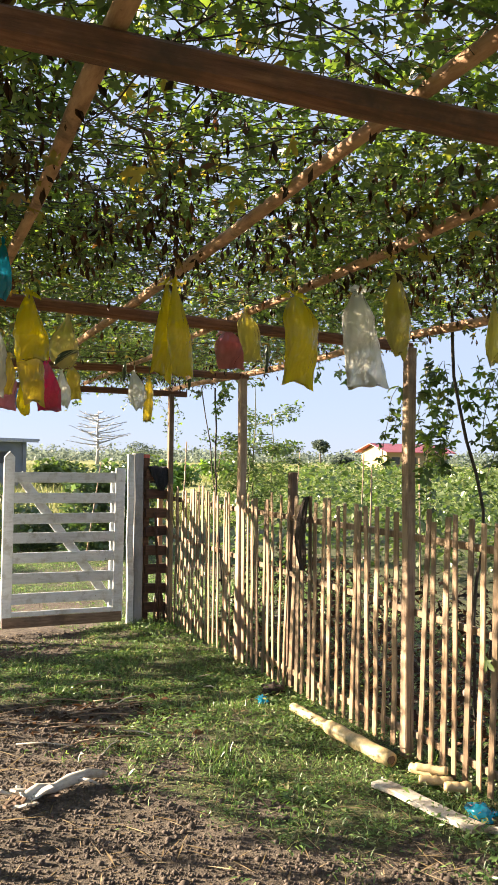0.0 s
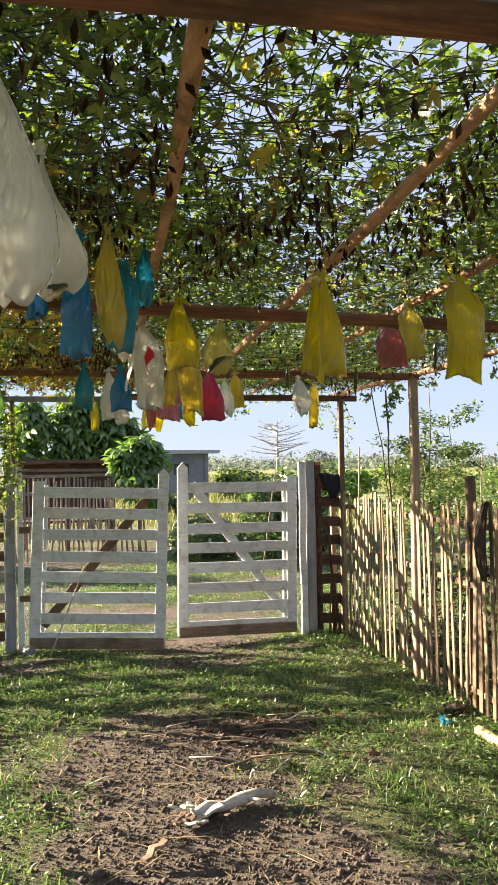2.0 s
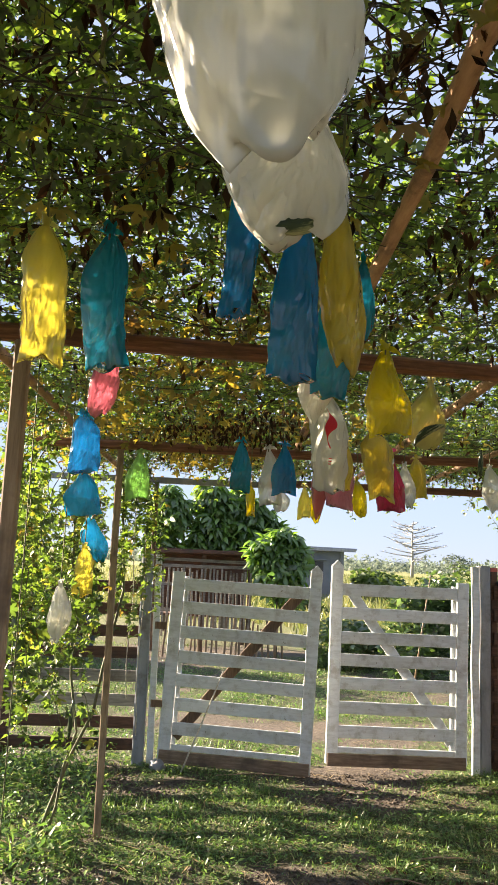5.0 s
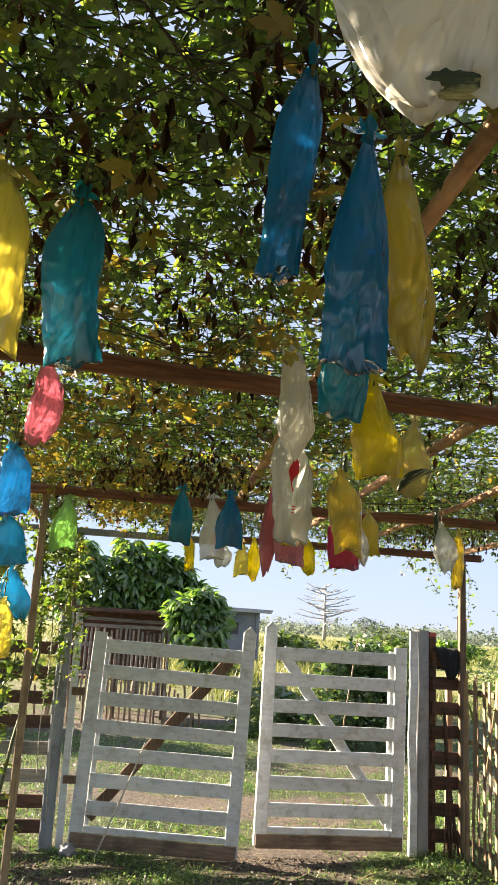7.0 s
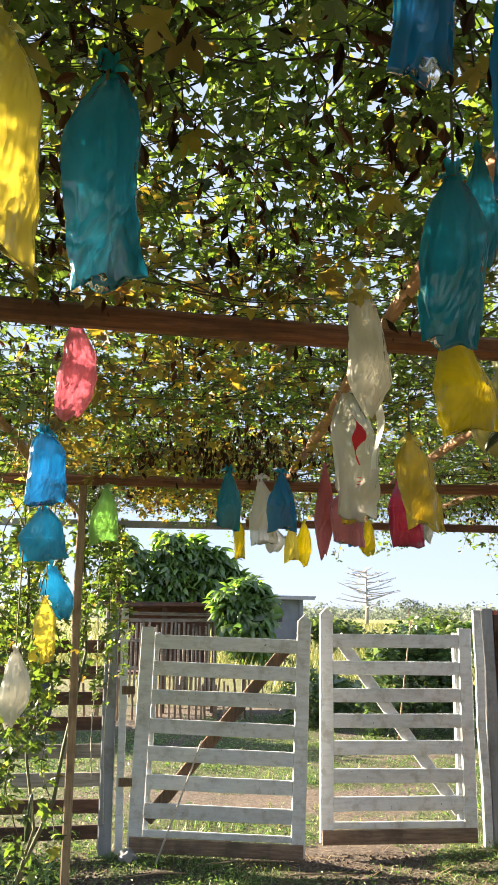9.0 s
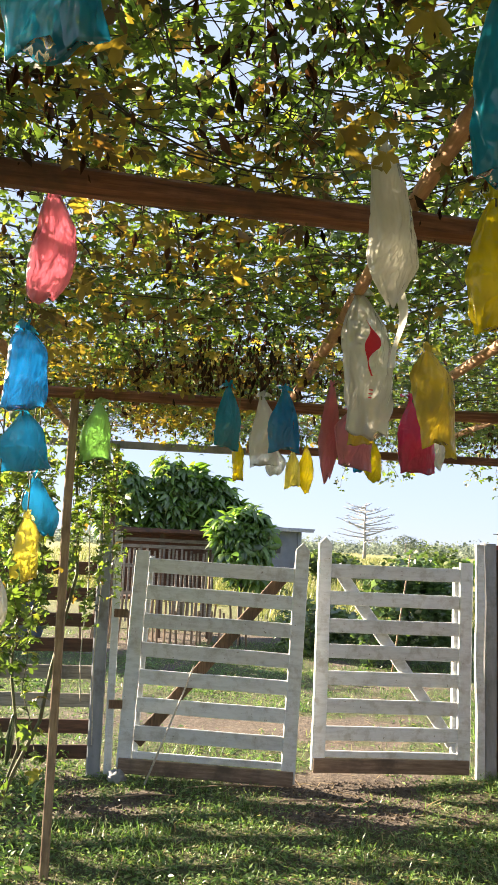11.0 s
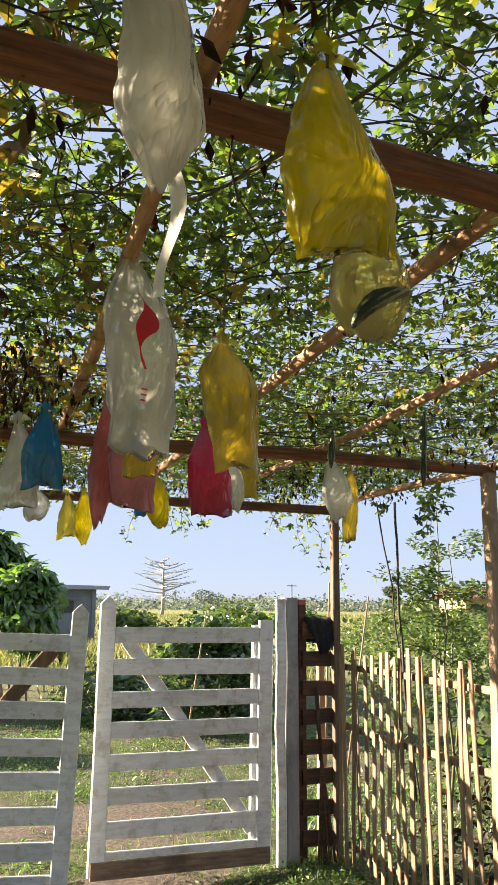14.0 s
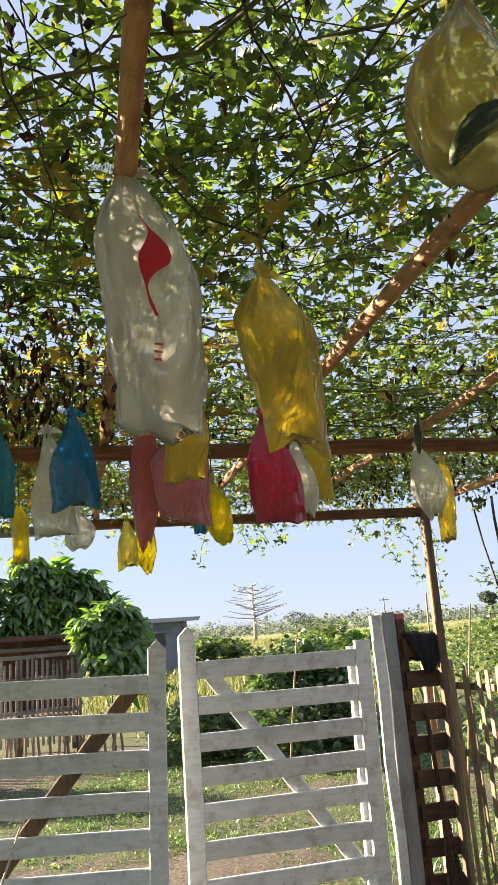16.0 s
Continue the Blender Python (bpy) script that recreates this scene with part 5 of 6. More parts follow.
for k, (x, y, h, w) in enumerate(((5.2, 21.0, 0.8, 0.9), (1.8, 23.0, 0.7, 0.8), (8.2, 27.0, 1.0, 1.2), (6.4, 34.0, 1.1, 1.4), (13.0, 38.0, 1.2, 1.6), (3.4, 42.0, 1.1, 1.5), (19.0, 46.0, 1.3, 1.8), (10.5, 52.0, 1.2, 1.9))):
    plant("bush", (x, y, 0), "rounded green bush standing in the rough field", "bush", [(x, y, h * 0.5, w * 0.6, h * 0.5, 0.5), (x + w * 0.5, y + 0.3, h * 0.42, w * 0.5, h * 0.45, 0.3), (x - w * 0.4, y, h * 0.7, w * 0.35, h * 0.35, 0.2)],
          900, BROAD, (0.08 + 0.003 * y, 0.14 + 0.005 * y), -0.3, BEAN_LEAF if k % 2 else BUSH_LEAF, [([(x, y, -0.02), (x, y, h * 0.6)], 0.02)], 200 + k, BARK, "field bushes")


def sapling(x, y, h, seed):
    r = random.Random(seed)
    trunk = [(x + r.uniform(-0.03, 0.03), y, z) for z in np.linspace(-0.02, h, 7)]
    st, places = [(trunk, 0.012)], []
    for k in range(13):
        z = h * r.uniform(0.5, 1.0)
        a_, l_ = r.uniform(0, 6.28), r.uniform(0.2, 0.45)
        end = (x + l_ * math.cos(a_), y + l_ * math.sin(a_), z + r.uniform(-0.05, 0.18))
        st.append(([(x, y, z), end], 0.005))
        for s_ in (0.35, 0.6, 0.8, 1.0):
            places.append((x + (end[0] - x) * s_, y + (end[1] - y) * s_, z + (end[2] - z) * s_, 0.09, 0.06, 1 / 52))
    plant("sapling", (x, y, 0), "slender sapling with small feathery green leaves", "sapling", places, 1500, BROAD, (0.025, 0.05), -0.2, BEAN_LEAF, st, seed, STEM, "saplings")


sapling(2.5, 7.4, 2.15, 61)
sapling(2.95, 7.9, 1.9, 62)
sapling(2.2, 6.9, 1.6, 63)
for k, (x, y, h, lx) in enumerate(((2.9, 6.0, 1.35, 0.02), (3.6, 6.2, 1.45, -0.03), (2.6, 9.0, 1.5, 0.25), (1.6, 10.4, 1.35, 0.2), (4.8, 9.0, 1.5, 0.05), (5.5, 12, 1.6, 0.1), (2.2, 8.6, 1.6, 0.06), (7.5, 11, 1.7, 0.0))):
    st = Build().tube([(x, y, -0.05), (x + lx * 0.5, y, h * 0.5), (x + lx, y, h)], [0.011, 0.009, 0.007], 7)
    tagged(part("stake", st, SLAT, None, "", True), "thin pale bamboo stake standing in the crop rows", "stake", "crop stakes")

# ---- distance ----
gh = thing("building", (3.9, 33.5, 0), "small grey concrete-block building with a flat sheet roof", "building")
part("wall", Build().box((2.5, 33.5, 0.96), (4.85, 33.5, 0.96), 1.8, 1.94, chamfer=0.01), CONCRETE, gh)
part("roof", Build().box((2.3, 33.4, 2.05), (5.35, 33.4, 2.02), 2.2, 0.07, chamfer=0.01, wobble=0.01), GREY_ROOF, gh)
part("fascia", Build().box((2.3, 32.28, 1.98), (5.3, 32.28, 1.96), 0.04, 0.09), GREY_ROOF, gh)
win = part("window", Build().box((3.5, 32.58, 1.3), (4.1, 32.58, 1.3), 0.04, 0.42), DARK_GLASS, gh)
part("hood", Build().box((3.4, 32.5, 1.58), (4.2, 32.5, 1.58), 0.16, 0.04), CONCRETE, win)
part("pier", Build().box((4.82, 32.56, 0), (4.82, 32.56, 1.97), 0.14, 0.1, up=(0, 1, 0)), CONCRETE, gh)
ph_ = thing("house", (67.4, 93, 0), "cream house with a red sheet-metal gable roof", "house")
part("wall", Build().box((62.8, 93, 1.2), (73, 93, 1.2), 6.0, 2.5, chamfer=0.02), CREAM_WALL, ph_)
for sgn in (-1, 1):
    part("roof", Build().box((62, 93 + sgn * 1.95, 3.05), (73.8, 93 + sgn * 1.95, 3.05), 4.2, 0.1, up=(0, sgn * 0.3, 1)), RED_ROOF, ph_, "red corrugated roof slope")
gb = Build()
gb.add([(62.8, 90, 2.45), (62.8, 96, 2.45), (62.8, 93, 3.55), (63, 90, 2.45), (63, 96, 2.45), (63, 93, 3.55)], [(0, 2, 1), (3, 4, 5), (0, 1, 4, 3), (1, 2, 5, 4), (2, 0, 3, 5)])
part("gable", gb, CREAM_WALL, ph_)
for x in (63.6, 66.4, 70.5):
    w_ = part("window", Build().box((x, 89.97, 1.3), (x + 1.3, 89.97, 1.3), 0.06, 1.0), DARK_GLASS, ph_)
    part("frame", Build().box((x - 0.1, 89.95, 0.76), (x + 1.4, 89.95, 0.76), 0.12, 0.09), CREAM_WALL, w_)

bare = thing("tree", (28.6, 110, 0), "bare grey tree with tiers of level branches", "tree")
part("trunk", Build().tube([(28.6, 110, -0.1), (28.65, 110, 2.5), (28.55, 110, 5), (28.7, 110, 7.7)], [0.26, 0.2, 0.14, 0.04], 8), HAZED_BARK, bare, smooth=True)
br = random.Random(5)
for k in range(36):
    z = 2.2 + 5.2 * (k / 36)
    reach = (4.9 * (1 - ((z - 2.6) / 7.2) ** 2) * br.uniform(0.55, 1.05)) * (0.6 if z < 2.8 else 1)
    a_ = br.uniform(0, 6.28)
    p0 = Vector((28.6, 110, z))
    d_ = Vector((math.cos(a_), math.sin(a_), 0))
    tip = p0 + d_ * reach + Vector((0, 0, 0.3 * reach * br.uniform(0.0, 1.2)))
    b = Build().tube([p0, p0.lerp(tip, 0.5) - Vector((0, 0, 0.12)), tip], [0.085, 0.055, 0.025], 5)
    for s_ in (0.35, 0.5, 0.65, 0.8, 0.9):
        q_ = p0.lerp(tip, s_)
        sd = Vector((-d_.y, d_.x, 0)) * br.choice((-1, 1)) * br.uniform(0.3, 0.9) + d_ * 0.4 + Vector((0, 0, br.uniform(0.0, 0.35)))
        b.tube([q_, q_ + sd], [0.035, 0.016], 4)
    part("branch", b, HAZED_BARK, bare)
plant("tree", (34.4, 110, 0), "small rounded far tree beside the bare one", "tree", [(34.4, 110, 2.6, 1.6, 1.0, 0.6), (36.0, 110, 2.2, 1.3, 0.9, 0.4)], 700, BROAD, (0.2, 0.4), -0.3, HAZED_LEAF, [([(34.4, 110, 0), (34.4, 110, 2.6)], 0.12)], 71)
plant("tree", (82.3, 140, 0), "far tree with a bare trunk and small crown", "tree", [(82.3, 140, 4.2, 1.7, 1.0, 0.7), (82.7, 140, 3.3, 0.8, 0.7, 0.3)], 1400, BROAD, (0.35, 0.65), -0.3, HAZED_LEAF, [([(82.4, 140, -0.1), (82.2, 140, 2), (82.3, 140, 4.2)], 0.22)], 72)
plant("tree", (57.5, 93, 0), "pale green tree beside the far house", "tree", [(57.5, 93, 1.2, 1.5, 0.7, 1.0)], 1200, BROAD, (0.3, 0.5), -0.3, HAZED_LEAF, [([(57.5, 93, -0.1), (57.5, 93, 1.2)], 0.12)], 73)
up = thing("utility_pole", (65.7, 150, 0), "far utility pole with a cross arm", "utility pole")
part("shaft", Build().tube([(65.7, 150, -0.1), (65.7, 150, 5.6)], [0.13, 0.1], 8), BARK, up)
part("cross_arm", Build().box((64.7, 150, 5.2), (66.7, 150, 5.2), 0.15, 0.15), BARK, up)


def far_woods():
    r = np.random.default_rng(15)
    pts, size = [], []
    for k in range(1100):
        a_ = r.uniform(-0.5, 1.25)
        d = r.uniform(190, 420)
        x, y = d * math.sin(a_), d * math.cos(a_)
        h = r.uniform(2.0, 4.4) * (1.3 if r.uniform() < 0.12 else 1.0)
        w = r.uniform(4, 9)
        m = 64
        q = r.normal(0, 1, (m, 3))
        q /= np.linalg.norm(q, axis=1)[:, None]
        pts.append(np.stack([x + q[:, 0] * w, y + q[:, 1] * w, np.abs(h * 0.45 + q[:, 2] * h * 0.55)], 1))
        size.append(r.uniform(0.5, 1.25, m))
    pts, size = np.concatenate(pts), np.concatenate(size)
    return scatter(BROAD, pts, size, turns(len(pts), 0.9))


# the belt's haziness comes from its leaf colour, not from any air
bulk("far_woods", *far_woods(), HAZED_LEAF, "hazy belt of far trees along the horizon", "woods")


# ---- growth on the land ----
def over(n, x0, x1, y0, y1, keep, heights, seed, spread=0.35, template=None, lift=0.0):
    r = np.random.default_rng(seed)
    x, y = r.uniform(x0, x1, n), r.uniform(y0, y1, n)
    k = r.uniform(0, 1, n) < keep(x, y)
    x, y = x[k], y[k]
    z = ground_height(x, y) + (0.006 if spread < 0.2 else -0.003) + lift * r.uniform(0, 1, len(x)) ** 1.5
    h = r.uniform(heights[0], heights[1], len(x)) * (0.55 + 0.9 * np.clip(waves(x, y, seed + 1, 0.35), 0, 1))
    return scatter(template or blade_leaf(), np.stack([x, y, z], 1), h, turns(len(x), spread))


WEED = diamond_leaf(0.19, 0.25)
sward = [over(70000, -2.3, 1.5, 2.3, 7.3, lambda x, y: grassy(x, y) ** 1.7, (0.016, 0.05), 81, 1.0),
         over(140000, -2.3, 1.5, 2.3, 7.3, lambda x, y: grassy(x, y) ** 1.3 * np.clip(0.4 + waves(x, y, 84, 0.25), 0, 1), (0.012, 0.034), 82, 0.55, WEED, 0.03),
         over(6000, 1.5, 3.6, 1.6, 8.5, lambda x, y: 0.3 + 0.7 * waves(x, y, 89, 0.4), (0.04, 0.13), 90, 0.6),
         over(15000, 1.5, 3.6, 1.6, 8.5, lambda x, y: 0.3 + 0.7 * waves(x, y, 89, 0.4), (0.02, 0.05), 79, 0.6, WEED, 0.3),
         over(60000, -2.6, 4.5, 7.3, 15, lambda x, y: grassy(x, y) ** 1.6, (0.02, 0.055), 83, 0.8),
         over(60000, -2.6, 4.5, 7.3, 14, lambda x, y: grassy(x, y) ** 1.6 * np.clip(0.3 + waves(x, y, 77, 0.5), 0, 1), (0.02, 0.05), 78, 0.55, WEED, 0.05),
         over(14000, 1.1, 1.75, 2.3, 7.2, lambda x, y: 0.35 + 0.65 * waves(x, y, 85, 0.3), (0.014, 0.034), 86, 0.55, WEED, 0.06),
         over(1500, -2.6, -1.5, 3.0, 7.2, lambda x, y: 0.3 + 0.7 * waves(x, y, 87, 0.3), (0.04, 0.1), 88, 0.7),
         over(14000, -2.6, -1.4, 3.0, 7.2, lambda x, y: 0.2 + 0.8 * waves(x, y, 87, 0.3), (0.025, 0.055), 76, 0.6, WEED, 0.16)]
bulk("grass", *joined(*sward), GRASS, "short uneven green grass and weeds on trodden ground", "grass")
straws = [over(5200, -2.2, 1.6, 2.3, 7.3, lambda x, y: 0.35 + 0.4 * waves(x, y, 91, 0.5), (0.05, 0.16), 92, 0.1, diamond_leaf(0.025, 0.02)),
          over(2600, -3, 5, 7.3, 13, lambda x, y: 0.5 + 0 * x, (0.06, 0.2), 93, 0.1, diamond_leaf(0.025, 0.02))]
# growth behind the fence takes the dry-leaf brown to stand for shade; then real litter
dead = [over(9500, 1.56, 2.45, 1.4, 6.4, lambda x, y: np.clip(0.25 + waves(x, y, 71, 0.3), 0, 1), (0.03, 0.08), 72, 0.9, WEED, 0.72),
        over(1500, -0.5, 0.9, 3.9, 5.35, lambda x, y: np.exp(-((x - 0.28) / 0.33) ** 2 - ((y - 4.7) / 0.4) ** 2), (0.03, 0.07), 73, 0.5, diamond_leaf(0.3, 0.35), 0.02)]
bulk("litter_and_shaded_growth", *joined(*dead), DRY_LEAF, "withered dark brown leaves heaped on the soil and thick behind the fence", "dead leaves")
bulk("straw_litter", *joined(*straws), STRAW, "dry grass stalks and straw lying on the soil", "straw")
meadow = [over(30000, -14, 14, 15, 34, lambda x, y: np.clip(0.4 + 0.6 * waves(x, y, 95, 2.0), 0, 1) * (x < 6 + 0.2 * (y - 15)) * ((x > 1.2) | (y > 20)), (0.2, 0.42), 94, 0.35),
          over(30000, -10, 60, 34, 110, lambda x, y: 0.5 + 0.5 * waves(x, y, 96, 6.0), (0.25, 0.5), 97, 0.35),
          over(900, 0.8, 4.5, 14.8, 16.5, lambda x, y: np.clip(waves(x, y, 98, 1.0) - 0.2, 0, 1), (0.12, 0.3), 99, 0.35)]
bulk("tall_field_grass", *joined(*meadow), FIELD_LEAF, "tall yellow-green grass of the rough field", "field grass")


def crop():
    """Knee- to waist-high climbing crop in rows beyond the fence."""
    r = np.random.default_rng(17)
    out_ = []
    for n, x0, x1, y0, y1, top, size in ((9000, 4.6, 9.5, 3.0, 10.5, 0.95, (0.06, 0.1)), (21000, 2.6, 20, 7.5, 24, 0.85, (0.07, 0.13)), (14000, 6, 60, 20, 60, 1.0, (0.16, 0.34))):
        x, y = r.uniform(x0, x1, n), r.uniform(y0, y1, n)
        ok = (x > 1.8) & (y < 7.5 + 1.6 * (x - 1.6) + 3 * (x > 6))
        x, y = x[ok], y[ok]
        hmax = top * np.clip(0.45 + 0.9 * waves(x, y, 18, 0.9) + 0.25 * np.sin((x * 0.55 + y) * 5.5), 0.15, 1.5)
        z = hmax * r.uniform(0.1, 1.0, len(x)) ** 0.6
        out_.append(scatter(BROAD, np.stack([x, y, z], 1), r.uniform(size[0], size[1], len(x)), turns(len(x), 0.6, -0.3)))
    return joined(*out_)


bulk("crop_rows", *crop(), BEAN_LEAF, "yellow-green leafy crop growing beyond the bamboo fence", "crop")

# ---- clods, litter and odds on the ground ----
ico_v = np.array([(0, 0, 1), (0.9, 0, 0.3), (0.2, 0.85, 0.3), (-0.75, 0.5, 0.3), (-0.7, -0.55, 0.3), (0.3, -0.85, 0.3), (0.1, 0, -0.5)])
ico_f = np.array([(0, 1, 2), (0, 2, 3), (0, 3, 4), (0, 4, 5), (0, 5, 1), (6, 2, 1), (6, 3, 2), (6, 4, 3), (6, 5, 4), (6, 1, 5)])
r_ = np.random.default_rng(55)
cx_, cy_ = r_.uniform(-2.0, 1.3, 70000), 2.3 + 4.7 * r_.uniform(0, 1, 70000) ** 1.5
ok_ = r_.uniform(0, 1, 70000) < np.clip(1 - 1.5 * grassy(cx_, cy_), 0.02, 1)
cp_ = np.stack([cx_[ok_], cy_[ok_], ground_height(cx_[ok_], cy_[ok_])], 1)
bulk("soil_clods", *scatter((ico_v, ico_f), cp_, r_.gamma(1.3, 0.0026, len(cp_)) + 0.0016, turns(len(cp_), 0.6)), STONE, "crumbled dark soil clods and small stones", "soil")


def log(name, a, b, r0, mat, label, category, rings=True, group=""):
    a, b = Vector(a), Vector(b)
    n = 12
    pts, rad = [], []
    for i in range(n + 1):
        pts.append(a.lerp(b, i / n) + Vector((0, 0, random.uniform(-0.002, 0.002))))
        rad.append(r0 * (1.09 if rings and i % 4 == 2 else 1.0) * random.uniform(0.97, 1.03))
    root = thing(name, a, label, category, group)
    part("cane_wall" if rings else "trunk", Build().tube(pts, rad, 14), mat, root, smooth=True)
    if rings:
        d_ = (b - a).normalized()
        # the cane is solid; a dark disc on its end paints the shade inside
        part("hollow", Build().tube([b - d_ * 0.001, b + d_ * 0.0015], r0 * 0.62, 12), DARK_POST, root, "dark disc standing for the shaded hollow of the cane")
    return root


log("bamboo_pole", (1.262, 4.33, 0.03), (1.272, 3.78, 0.032), 0.026, BAMBOO, "thin cut bamboo pole lying along the fence", "bamboo", True, "cut poles")
log("bamboo_pole", (1.255, 3.93, 0.04), (1.28, 3.42, 0.04), 0.036, BAMBOO, "thick cut bamboo pole lying along the fence", "bamboo", True, "cut poles")
for p0, p1, r0, hollow in (((1.33, 3.34, 0.026), (1.4, 3.19, 0.026), 0.022, True), ((1.28, 3.21, 0.024), (1.4, 3.14, 0.024), 0.02, True), ((1.33, 3.1, 0.026), (1.43, 3.05, 0.028), 0.022, True), ((1.3, 3.26, 0.062), (1.385, 3.15, 0.066), 0.018, False)):
    log("bamboo_offcut", p0, p1, r0, BAMBOO, "short bamboo offcut in a small heap", "bamboo", hollow, "offcuts")
plank = Build().box((1.1, 3.27, 0.02), (1.2, 2.74, 0.02), 0.08, 0.022, wobble=0.008)
tagged(part("plank", plank, PALE_WOOD, None), "weathered pale plank lying in the grass", "plank")
tagged(part("plank", Build().box((1.2, 2.78, 0.012), (1.34, 2.66, 0.012), 0.05, 0.014, wobble=0.004), PALE_WOOD, None), "small pale board end in the grass", "plank")
branch = thing("branch", (-0.2, 3.76, 0), "bleached broken branch lying on bare soil", "branch")
part("limb", Build().tube([(-0.34, 3.71, 0.03), (-0.27, 3.75, 0.036), (-0.2, 3.755, 0.03), (-0.13, 3.785, 0.04), (-0.05, 3.8, 0.05), (0.01, 3.795, 0.045), (0.04, 3.8, 0.03)], [0.018, 0.026, 0.02, 0.027, 0.022, 0.016, 0.006], 9), PALE_WOOD, branch, smooth=True)
part("splinter", Build().box((-0.36, 3.68, 0.02), (-0.22, 3.72, 0.05), 0.045, 0.012, wobble=0.008), PALE_WOOD, branch)
part("splinter", Build().box((-0.3, 3.78, 0.02), (-0.38, 3.72, 0.06), 0.035, 0.01, wobble=0.006), PALE_WOOD, branch)
part("twig", Build().tube([(-0.1, 3.78, 0.04), (-0.06, 3.73, 0.05), (-0.02, 3.71, 0.03)], [0.009, 0.007, 0.004], 7), PALE_WOOD, branch, smooth=True)
tagged(part("bark_chip", Build().box((-0.57, 3.4, 0.02), (-0.48, 3.47, 0.05), 0.035, 0.012, wobble=0.01), POST_WOOD, None), "curled brown piece of bark lying on the soil", "bark chip", "bark chips")
for k in range(18):
    x, y = -0.33 + random.uniform(-0.1, 0.1), 3.72 + random.uniform(-0.1, 0.06)
    a_ = random.uniform(0, 6.28)
    st = Build().box((x, y, 0.02), (x + 0.06 * math.cos(a_), y + 0.06 * math.sin(a_), 0.035), 0.022, 0.01, wobble=0.003)
    tagged(part("bark_chip", st, PALE_WOOD if k % 3 == 0 else DARK_POST, None), "splintered bark chip by the broken branch", "bark chip", "bark chips")
for x, y, l_, a_ in ((1.05, 5.22, 0.12, -0.4), (1.0, 5.02, 0.1, -0.8), (0.1, 4.75, 0.5, 0.1), (-0.1, 4.6, 0.42, -0.25), (0.35, 4.8, 0.25, 0.6), (-0.3, 4.9, 0.35, 0.2), (0.0, 5.1, 0.3, -0.5), (0.05, 4.35, 0.4, -0.2), (-0.1, 4.25, 0.3, 0.3), (0.2, 4.5, 0.35, 2.6), (0.3, 4.4, 0.22, -0.9), (-0.25, 4.4, 0.28, -0.5), (0.4, 4.65, 0.3, 2.9), (0.1, 4.1, 0.2, 0.9), (-0.45, 4.75, 0.3, 0.0), (0.28, 4.95, 0.3, -0.3), (-0.75, 4.2, 0.2, 0.5),
                    (-0.7, 6.75, 0.5, 0.05), (-1.1, 6.6, 0.35, 0.1), (-0.2, 6.55, 0.4, -0.1), (0.2, 5.3, 0.3, 0.2)):
    z = on_ground(x, y) + 0.012
    st = Build().tube([(x, y, z), (x + l_ * 0.5 * math.cos(a_), y + l_ * 0.5 * math.sin(a_), z + 0.012), (x + l_ * math.cos(a_), y + l_ * math.sin(a_), z)], [0.004, 0.004, 0.0025], 6)
    tagged(part("stick", st, PALE_WOOD if l_ < 0.3 else POST_WOOD, None, "", True), "dry stick lying on the ground", "stick", "sticks on the ground")


def crumple(name, x, y, r0, mat, label, category, seed, high=0.6):
    b, r = Build(), random.Random(seed)
    rows, cols, verts, faces = 9, 14, [], []
    for i in range(rows + 1):
        t_ = math.pi * (i / rows)
        for j in range(cols):
            a_ = 2 * math.pi * j / cols
            d_ = Vector((math.sin(t_) * math.cos(a_), math.sin(t_) * math.sin(a_), math.cos(t_)))
            k_ = r0 * (0.75 + 0.55 * noise.noise(d_ * 2.2 + Vector((seed, 0, 0))) + 0.2 * noise.noise(d_ * 6))
            verts.append((x + d_.x * k_, y + d_.y * k_ * 1.2, r0 * high * 0.55 + d_.z * k_ * high))
    for i in range(rows):
        for j in range(cols):
            k = (j + 1) % cols
            faces.append((i * cols + j, (i + 1) * cols + j, (i + 1) * cols + k, i * cols + k))
    return tagged(part(name, b.add(verts, faces), mat, None, "", True), label, category, "litter")


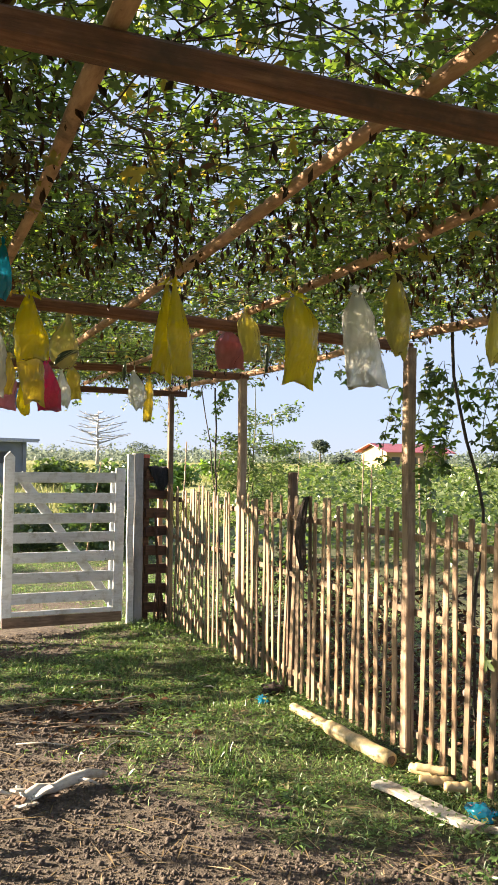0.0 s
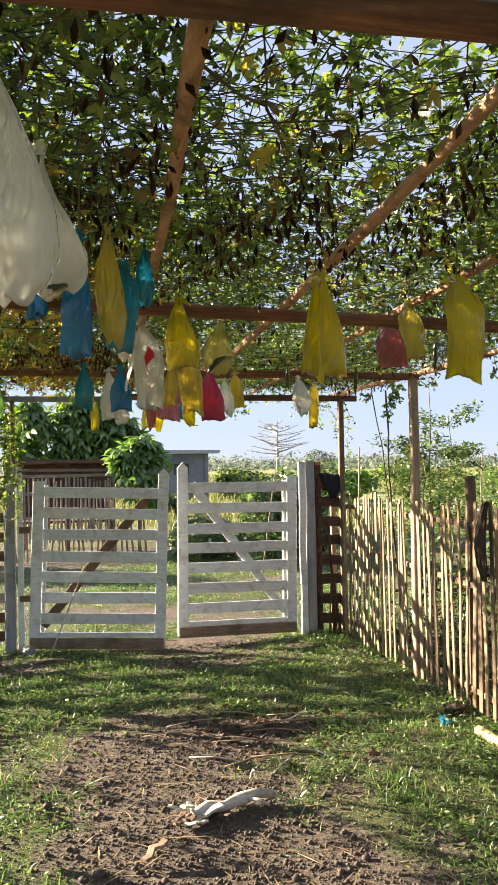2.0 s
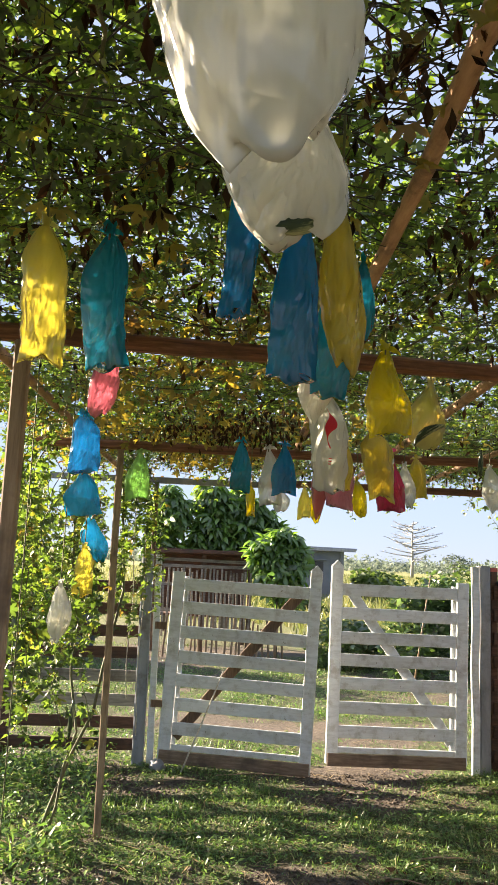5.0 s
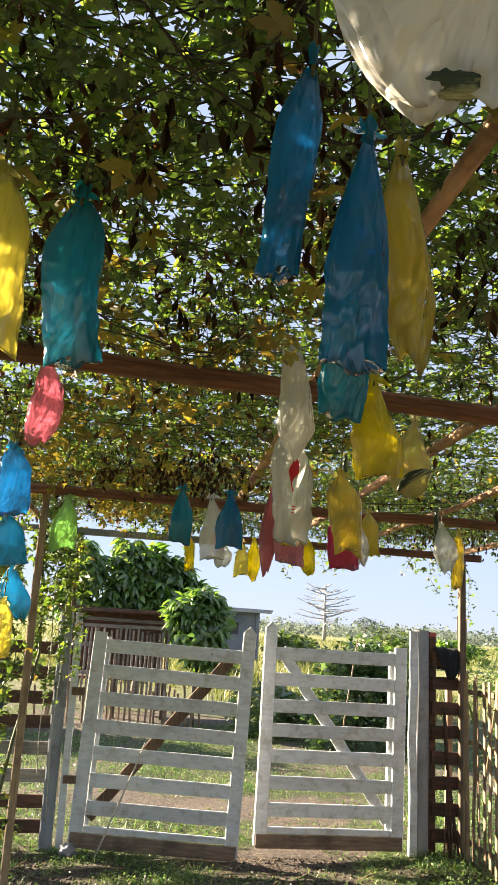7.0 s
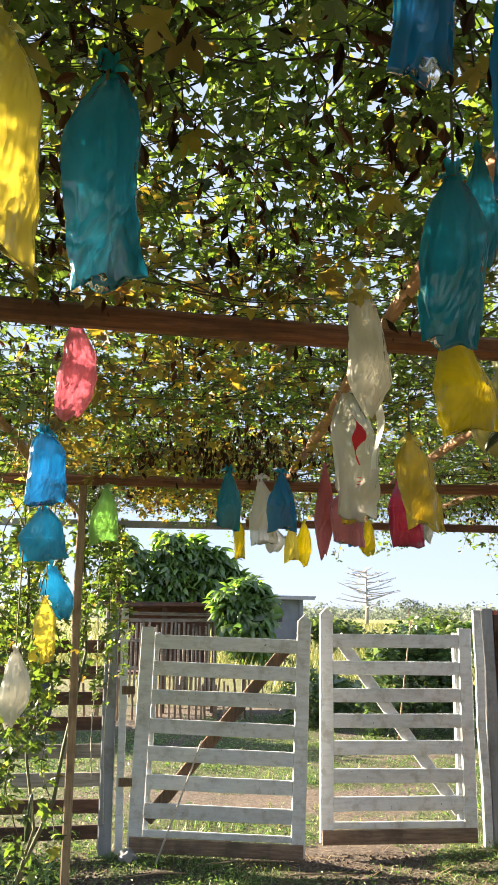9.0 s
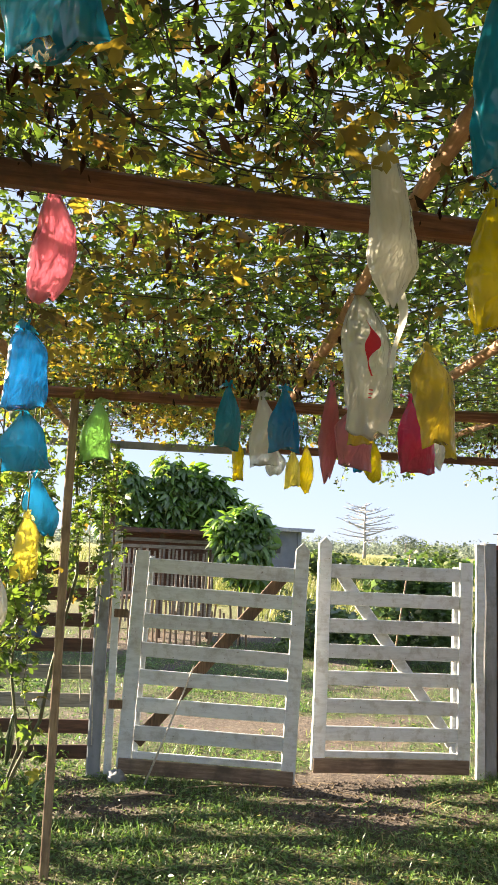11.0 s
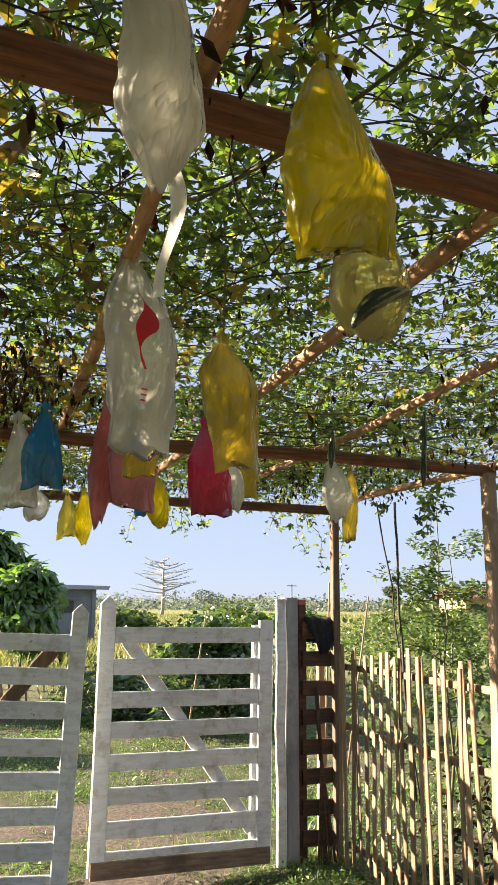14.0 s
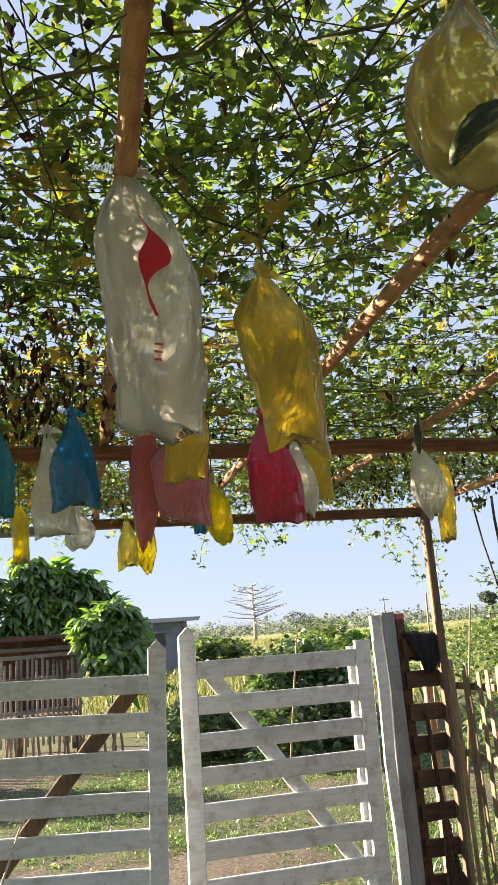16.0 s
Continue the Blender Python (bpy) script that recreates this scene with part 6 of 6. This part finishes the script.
crumple("litter_bag", 1.3, 2.84, 0.07, FILM["sky"], "crumpled bright blue plastic bag on the ground", "litter", 3)
crumple("litter_bag", 1.19, 4.57, 0.04, FILM["sky"], "scrap of bright blue plastic in the grass", "litter", 4, 0.7)
crumple("litter_bag", -1.1, 6.9, 0.07, GREY_PAINT, "dirty grey sack lying at the gate post", "litter", 5, 0.7)
crumple("rag_bundle", 1.34, 4.72, 0.09, CLOTH_BROWN, "dusty brown rag at the foot of the fence", "rag", 6, 0.4)
lv, lt = scatter(LEAF, np.array([(1.405, 2.93, 0.6)]), np.array([0.055]), np.array([[[0.2, -0.3, -0.93], [0.95, 0.2, 0.14], [0.15, -0.93, 0.33]]]))
tagged(part("vine_leaf", Build().add(lv.tolist(), lt.tolist()), BEAN_LEAF, None), "broad fresh green leaf growing through the fence", "leaf")

# ---- bamboo fence ----
fence = thing("bamboo_fence", (1.445, 4.0, 0), "picket fence of split bamboo slats on bamboo rails", "fence")
for z0, z1 in ((0.1, 0.13), (0.66, 0.75), (1.05, 1.07)):
    for a_, b_ in ((1.3, 3.6), (3.5, 5.7), (5.6, 6.85)):
        za, zb = z0 + (z1 - z0) * (a_ - 1.3) / 5.5, z0 + (z1 - z0) * (b_ - 1.3) / 5.5
        part("rail", Build().box((1.467, a_, za), (1.467, b_, zb), 0.016, 0.035, wobble=0.006), SLAT, fence)
for y, h in ((4.78, 1.345), (2.4, 1.3)):
    part("post", Build().box((1.495, y, -0.05), (1.49, y, h), 0.05, 0.05, up=(0, 1, 0), chamfer=0.008, wobble=0.003), DARK_POST, fence, "short dark fence post")
slat_meshes = []
for k in range(7):
    w = random.uniform(0.03, 0.039)
    b = Build().box((0, 0, 0), (random.uniform(-0.006, 0.006), random.uniform(-0.015, 0.015), 1.0), w, 0.009, up=(1, 0, 0), chamfer=0.0025, wobble=0.004)
    me = bpy.data.meshes.new("slat")
    me.from_pydata([tuple(p_) for p_ in b.v], [], b.f)
    me.materials.append(SLAT)
    slat_meshes.append(me)
y = 1.35
while y < 6.93:
    ob = new("slat", random.choice(slat_meshes))
    ob.parent = fence
    h = 1.165 + random.uniform(-0.035, 0.035)
    ob.matrix_basis = Matrix.Translation((0.002 + random.uniform(-0.004, 0.004), y - 4.0, 0.015)) @ pose(0, 0, 0, random.uniform(-1.6, 1.6), random.uniform(-0.8, 0.8), random.uniform(-12, 12)) @ Matrix.Diagonal((1, 1, h, 1))
    y += random.uniform(0.069, 0.083)
